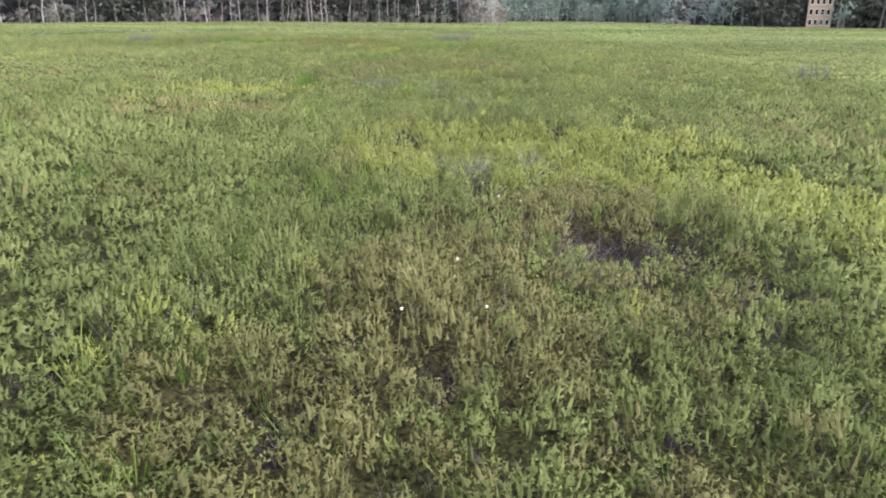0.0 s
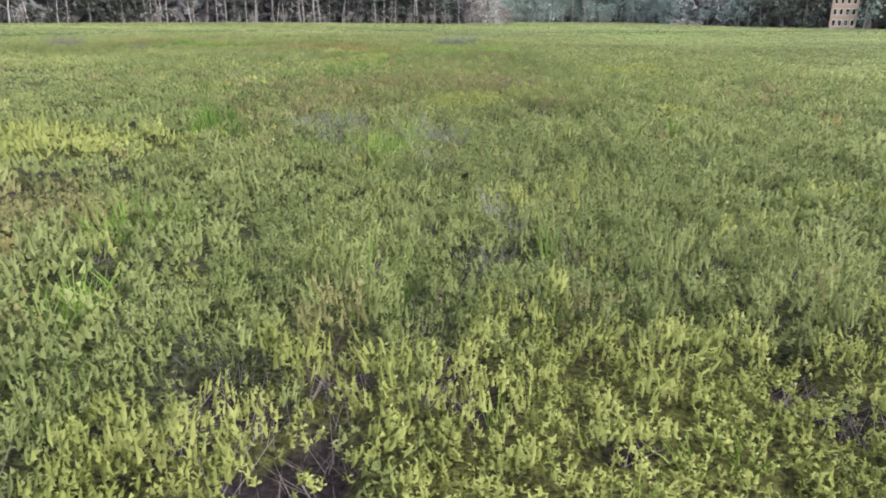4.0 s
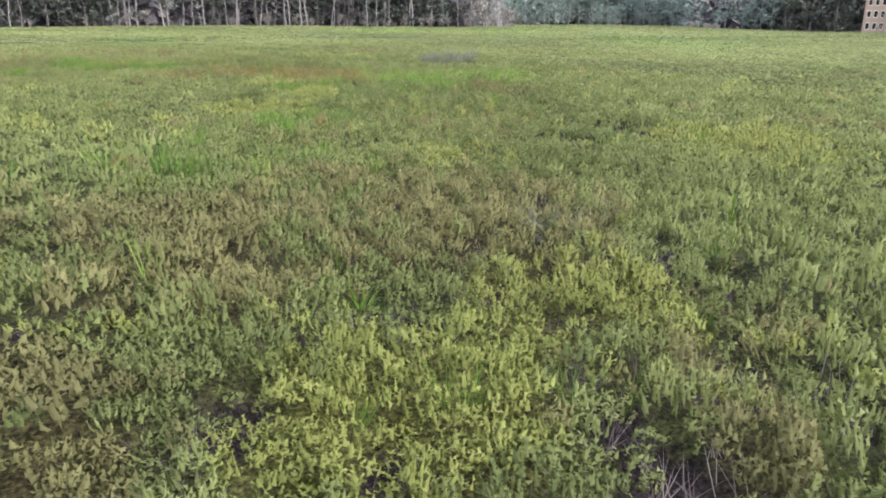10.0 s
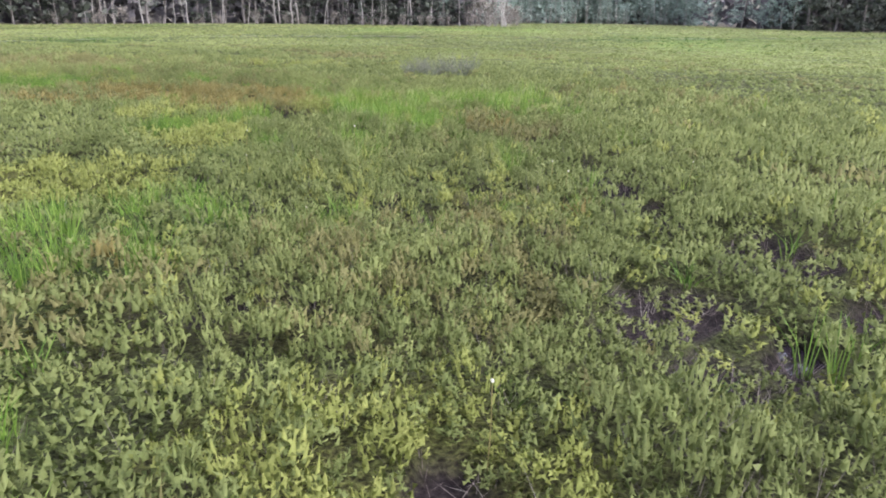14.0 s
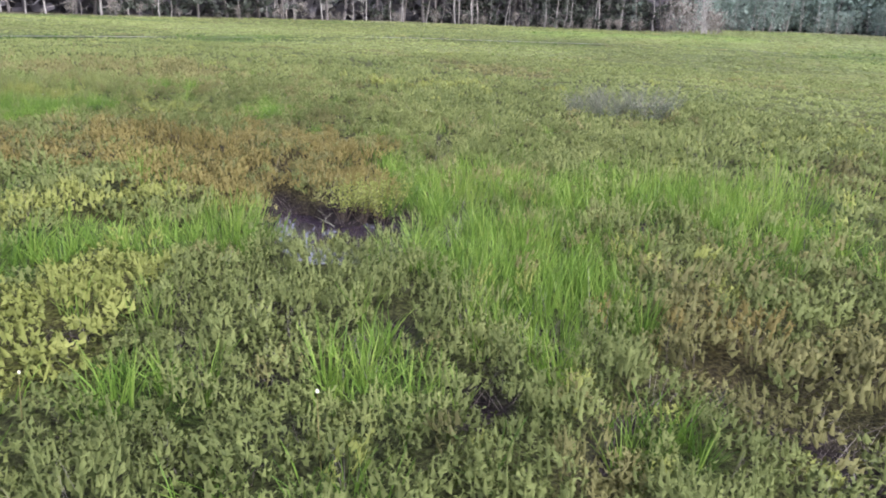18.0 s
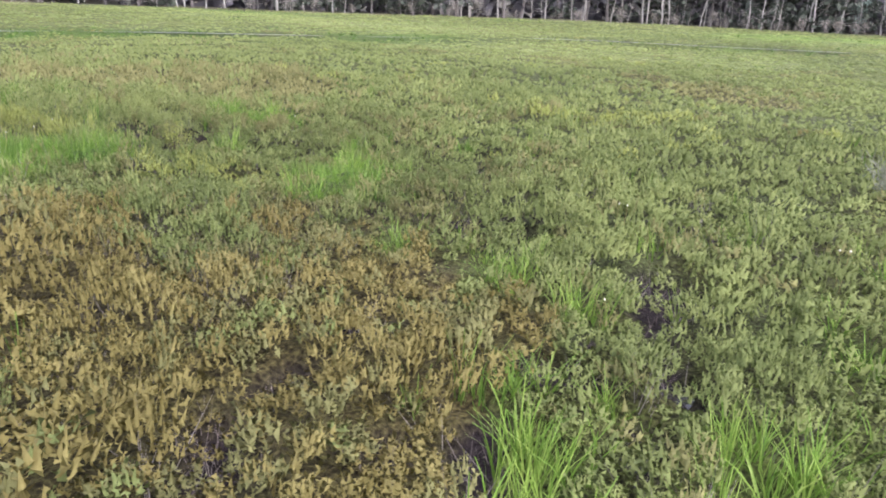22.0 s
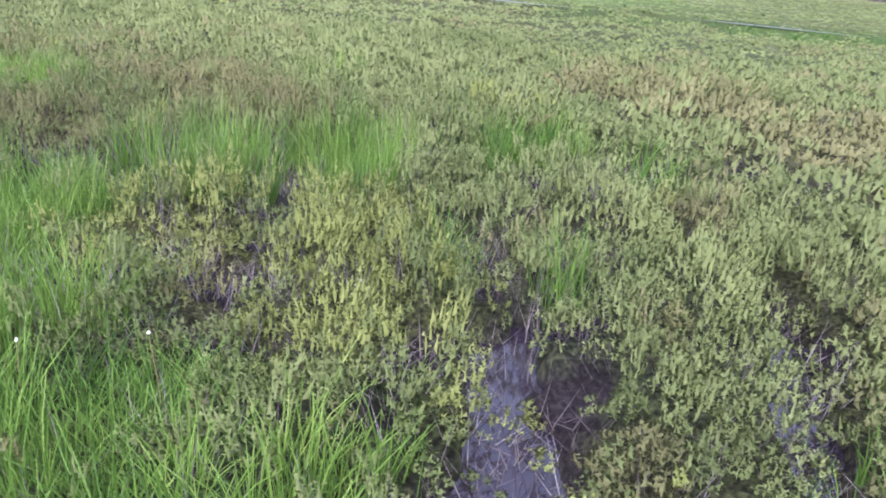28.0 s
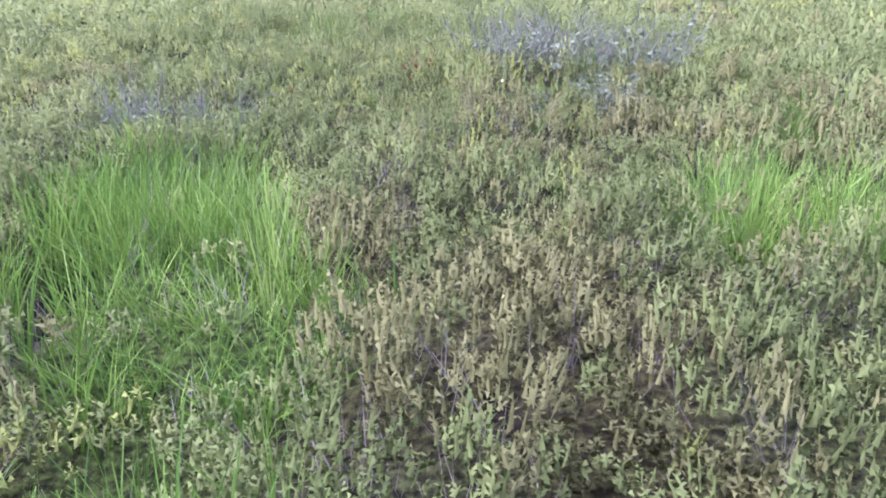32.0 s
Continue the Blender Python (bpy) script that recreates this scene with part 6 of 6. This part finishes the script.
# ---- single plants ----


def dead_shrub():
    ob = thing("dead_shrub", "grey half-dead shrub with tangled twigs and few leaves", "shrub", "dead shrubs on the bog")
    verts, quads, tv, tq = [], [], [], []
    for _ in range(18):
        w, lean = rng.uniform(0, 6.28), rng.uniform(0.1, 0.75)
        tall = rng.uniform(0.45, 0.85)
        d = np.array([math.cos(w) * math.sin(lean), math.sin(w) * math.sin(lean), math.cos(lean)])
        base = np.array([math.cos(w), math.sin(w), 0]) * rng.uniform(0, 0.15)
        mid = base + d * tall * 0.5 + rng.normal(0, 0.03, 3)
        end = base + d * tall + rng.normal(0, 0.04, 3)
        v, q = tube([base, mid, end], [0.009, 0.006, 0.002])
        quads += [tuple(i + len(verts) for i in f) for f in q]
        verts += v
        for _ in range(9):
            f = rng.uniform(0.3, 1.0)
            p = base + (end - base) * f
            t = unit(d + rng.normal(0, 0.55, 3)) * rng.uniform(0.08, 0.26)
            v, q = tube([p, p + t], [0.004, 0.0015])
            tq += [tuple(i + len(tv) for i in g) for g in q]
            tv += v
    part("stem", quads_mesh("stem", np.array(verts), np.array(quads), TWIG), ob)
    tagged(part("twig_tangle", quads_mesh("twig_tangle", np.array(tv), np.array(tq), TWIG), ob), kind="stuff")
    v, q, t = leaf_cloud([f[:3] * 0.8 for f in np.array(tv)[::18]], [0.10] * len(tv[::18]), 11, 0.024, 1.0)
    tagged(part("leaves", quads_mesh("leaves", v, q, GREYLEAF, t), ob, "sparse grey-green leaves"), kind="stuff")
    return ob


def floor_at(x, y):
    return float(ground_height(np.array([x]), np.array([y]))[0])


def set_out(first, places, low=0.7, high=1.0):
    """The first thing and its copies at the given places."""
    for k, (x, y) in enumerate(places):
        m = pose(x, y, floor_at(x, y) - 0.01, 0, 0, rng.uniform(0, 360)) @ Matrix.Scale(rng.uniform(low, high), 4)
        if k:
            copy_thing(first[k % len(first)], m)
        else:
            first[0].matrix_basis = m
    for k, other in enumerate(first[1:]):
        x, y = places[k + 3][0] + 0.3, places[k + 3][1] + 0.25
        other.matrix_basis = pose(x, y, floor_at(x, y) - 0.01) @ Matrix.Scale(low, 4)


def set_out_dead():
    """Dead shrubs fill the patches of the plan that are marked so."""
    places = []
    for kind, x, y, a, b, turn in PATCHES:
        if kind == "dead":
            n = int(np.clip(round(4 * a * b), 1, 3))
            for k in range(n):
                r, w = math.sqrt((k + 0.3) / n) * 0.75 * (n > 1), 2.4 * k + x
                u, v = a * r * math.cos(w), b * r * math.sin(w)
                places.append((x + u * math.cos(turn) - v * math.sin(turn), y + u * math.sin(turn) + v * math.cos(turn)))
    set_out([dead_shrub(), dead_shrub(), dead_shrub()], places, 0.6, 0.85)


set_out_dead()
set_out([dead_shrub(), dead_shrub()], [(13.70, 35.09), (13.10, 35.69), (-2.14, 69.61), (-3.04, 70.31), (-1.24, 69.01), (-2.54, 69.01), (-1.74, 70.31), (-3.34, 69.51), (-1.14, 69.91), (-21.4, 55.3), (-21.8, 55.6), (-22.2, 55.2), (-22.6, 55.7), (-22.1, 55.0), (-21.6, 54.9)], 1.0, 1.3)
set_out([dead_shrub()], [(-17.9, 55.9), (-18.3, 55.8), (-18.7, 56.0), (-18.2, 56.2)], 0.75, 0.9)


def cottongrass():
    ob = thing("cottongrass", "white tufted cottongrass head on a thin stalk", "flower", "cottongrass on the bog")
    v, q = tube([(0, 0, 0), (0.02, 0.01, 0.3), (0.03, 0.03, 0.52)], [0.004, 0.003, 0.002])
    part("stalk", quads_mesh("stalk", np.array(v), np.array(q), LEAF["straw"], np.full(len(v), 0.5)), ob, "thin straw-coloured stalk")
    bm = bmesh.new()
    bmesh.ops.create_icosphere(bm, subdivisions=2, radius=0.008)
    for vert in bm.verts:
        vert.co = vert.co * rng.uniform(0.7, 1.35)
        vert.co.z *= 1.2
        vert.co += Vector((0.03, 0.03, 0.54))
    me = bpy.data.meshes.new("head")
    bm.to_mesh(me)
    bm.free()
    me.materials.append(COTTON)
    part("head", me, ob, "fluffy white seed head")
    return ob


set_out([cottongrass()], [(2.15, 10.55), (1.88, 11.51), (1.50, 10.53), (1.99, 14.36), (2.35, 13.69), (2.18, 13.61), (0.45, 32.57), (1.54, 31.76), (-5.25, 42.48), (-0.53, 39.98), (0.57, 43.01), (-3.09, 49.72), (-1.52, 47.11), (1.41, 49.40), (-2.08, 52.38)], 0.9, 1.15)
set_out([cottongrass()], [(3.32, 50.43), (1.31, 50.08), (-3.93, 51.96), (-1.99, 26.90), (5.00, 31.95), (-5.36, 42.48), (-14.69, 62.61), (-15.72, 63.96), (-14.81, 63.19), (-12.38, 66.45), (-5.07, 61.97), (-5.86, 64.53), (-3.54, 64.27), (-10.04, 36.46), (0.97, 31.33), (-21.09, 62.65), (-5.78, 64.50), (-3.57, 64.34), (-20.55, 56.90)], 0.9, 1.15)


def red_shrub(x, y, size):
    ob = thing("red_shrub", "small shrub with dull red leaves among green growth", "shrub", "red shrubs on the bog")
    me, ends = trunk_mesh("stem", 0.55 * size, 0.008, 0.02, 9, 0.3, 0.45 * size, STEM, 0.9)
    part("stem", me, ob)
    v, q, t = leaf_cloud(ends, [0.10 * size] * len(ends), 9, 0.04 * size, 0.9)
    part("leaves", quads_mesh("leaves", v, q, RED, t), ob)
    ob.matrix_basis = pose(x, y, floor_at(x, y) + 0.25)


red_shrub(-20.75, 54.60, 0.7)
red_shrub(-17.38, 63.79, 0.35)
red_shrub(-3.52, 60.45, 0.3)



def fallen_branch(x, y, z, length, turn, tilt):
    ob = thing("fallen_branch", "bare grey-brown stick lying across the wet bog", "stick", "sticks on the bog")
    pts = [(length * (f - 0.5), 0.05 * length * math.sin(5 * f), 0.02 * math.sin(9 * f)) for f in np.linspace(0, 1, 7)]
    v, q = tube(pts, [0.011, 0.010, 0.009, 0.008, 0.007, 0.005, 0.002], 5)
    part("stem", quads_mesh("stem", np.array(v), np.array(q), TWIG, None, True), ob)
    for f, a in ((2, 0.7), (4, -0.8), (5, 0.6)):
        p = np.array(pts[f])
        v, q = tube([p, p + np.array([0.10, 0.12 * a, 0.05]) * length, p + np.array([0.2, 0.2 * a, 0.07]) * length], [0.005, 0.004, 0.0015])
        part("twig", quads_mesh("twig", np.array(v), np.array(q), TWIG), ob)
    ob.matrix_basis = pose(x, y, z, 0, tilt, turn)


for x, y, z, length, turn, tilt in ((-4.70, 57.55, -0.42, 0.80, 130, 4), (-13.05, 63.76, -0.25, 0.60, 200, 14), (-3.13, 57.31, -0.40, 0.60, 20, 8)):
    fallen_branch(x, y, z, length, turn, tilt)


def leafy_shrub(kind, label, leaves, stems, leaf, tall):
    """A single shrub whose plumes can be told from its neighbours."""
    ob = thing(kind, label, "shrub", "single shrubs by the water")
    verts, quads, ends = [], [], []
    for k in range(stems):
        w, lean = 2.4 * k + rng.normal(0, 0.3), rng.uniform(0.05, 0.6)
        base = np.array([math.cos(w), math.sin(w), 0]) * 0.05
        end = base + np.array([math.cos(w) * math.sin(lean), math.sin(w) * math.sin(lean), math.cos(lean)]) * tall * rng.uniform(0.7, 1.05)
        mid = 0.5 * (base + end) + rng.normal(0, 0.02, 3)
        v, q = tube([base, mid, end], [0.007, 0.005, 0.002])
        quads += [tuple(i + len(verts) for i in f) for f in q]
        verts += v
        ends += [mid + (end - mid) * f for f in (0.1, 0.4, 0.7, 1.0)]
    part("stem", quads_mesh("stem", np.array(verts), np.array(quads), STEM), ob, "thin brown stems")
    v, q, t = leaf_cloud(ends, [0.065] * len(ends), 11, leaf, 1.3)
    tagged(part("leaves", quads_mesh("leaves", v, q, leaves, t), ob), kind="stuff")
    return ob


set_out([leafy_shrub("yellow_shrub", "bright yellow-green leafy shrub leaning over the dark pool", LEAF["yellow"], 12, 0.020, 0.6), leafy_shrub("yellow_shrub", "bright yellow-green leafy shrub leaning over the dark pool", LEAF["yellow"], 14, 0.020, 0.6)], [(-4.33, 57.85), (-4.55, 57.75), (-4.10, 57.98), (-4.40, 58.15), (-13.85, 65.02)], 0.9, 1.15)
set_out([leafy_shrub("sparse_shrub", "sparse olive shrub with thin stems standing in water", LEAF["olive"], 9, 0.014, 0.5)], [(-3.61, 56.48), (-3.70, 56.29), (-3.61, 56.69), (-3.28, 56.59), (-4.56, 56.45), (-3.54, 56.88), (-3.98, 56.47), (-3.49, 57.41), (-4.00, 56.13)], 0.7, 1.0)
set_out([leafy_shrub("grey_green_shrub", "tall grey-green shrub above the low bog plants", GREYLEAF, 16, 0.022, 0.75), leafy_shrub("grey_green_shrub", "tall grey-green shrub above the low bog plants", GREYLEAF, 16, 0.022, 0.75)], [(-21.10, 56.55), (-21.60, 56.45), (-21.85, 56.10), (-20.80, 56.80), (-22.20, 56.30), (-21.50, 56.95)], 0.5, 0.75)

# ---- the house among the trees ----


def box(cx, cy, cz, sx, sy, sz, mat, name):
    bm = bmesh.new()
    bmesh.ops.create_cube(bm, size=1.0)
    for vert in bm.verts:
        vert.co = Vector((cx + vert.co.x * sx, cy + vert.co.y * sy, cz + vert.co.z * sz))
    bmesh.ops.bevel(bm, geom=bm.edges[:], offset=min(sx, sy, sz) * 0.08, segments=1, affect="EDGES")
    me = bpy.data.meshes.new(name)
    bm.to_mesh(me)
    bm.free()
    me.materials.append(mat)
    return me


def house():
    wall_mat = surface_material("tan_clapboard", [(0.0, (0.31, 0.22, 0.17)), (0.5, (0.41, 0.30, 0.235)), (1.0, (0.49, 0.38, 0.31))], 1.5, 0.8, 0.3)
    roof_mat = surface_material("grey_shingle", [(0.0, (0.06, 0.055, 0.05)), (1.0, (0.14, 0.13, 0.12))], 3.0, 0.9, 0.4)
    trim_mat = surface_material("cream_trim", [(0.0, (0.62, 0.57, 0.48)), (1.0, (0.76, 0.72, 0.63))], 2.0, 0.6, 0.1)
    glass_mat, _, _, bsdf = material("window_glass")
    bsdf.inputs["Base Color"].default_value, bsdf.inputs["Roughness"].default_value = (0.02, 0.022, 0.025, 1), 0.08
    ob = thing("house", "tan wooden house with dark windows among the trees", "house")
    bm = bmesh.new()
    outline = [(-3.2, 0), (3.2, 0), (3.2, 5.2), (0, 8.0), (-3.2, 5.2)]
    front = [bm.verts.new((px, -4.0, pz)) for px, pz in outline]
    back = [bm.verts.new((px, 4.0, pz)) for px, pz in outline]
    bm.faces.new(front)
    bm.faces.new(back[::-1])
    for k in range(5):
        bm.faces.new((front[k], back[k], back[(k + 1) % 5], front[(k + 1) % 5]))
    bmesh.ops.recalc_face_normals(bm, faces=bm.faces[:])
    me = bpy.data.meshes.new("wall")
    bm.to_mesh(me)
    bm.free()
    me.materials.append(wall_mat)
    part("wall", me, ob, "tan clapboard walls")
    for s in (-1, 1):
        me = box(0, 0, 0, 4.7, 8.8, 0.18, roof_mat, "roof")
        me.transform(pose(s * 1.75, 0, 6.62, 0, s * 41.2, 0))
        part("roof", me, ob, "dark shingle roof slope")
    for cx, cz in [(cx, cz) for cz in (1.0, 2.7, 4.4) for cx in (-2.25, -0.75, 0.75, 2.25)] + [(0, 6.2)]:
        w = part("window", box(cx, -4.03, cz, 0.95, 0.10, 1.05, trim_mat, "window"), ob, "cream window frame")
        part("pane", box(cx, -4.08, cz, 0.75, 0.03, 0.85, glass_mat, "pane"), w, "dark glass pane")
    ob.matrix_basis = pose(69.6, 182.0, -0.3, 0, 0, -22) @ Matrix.Diagonal((0.75, 0.6, 1.25, 1.0))


house()
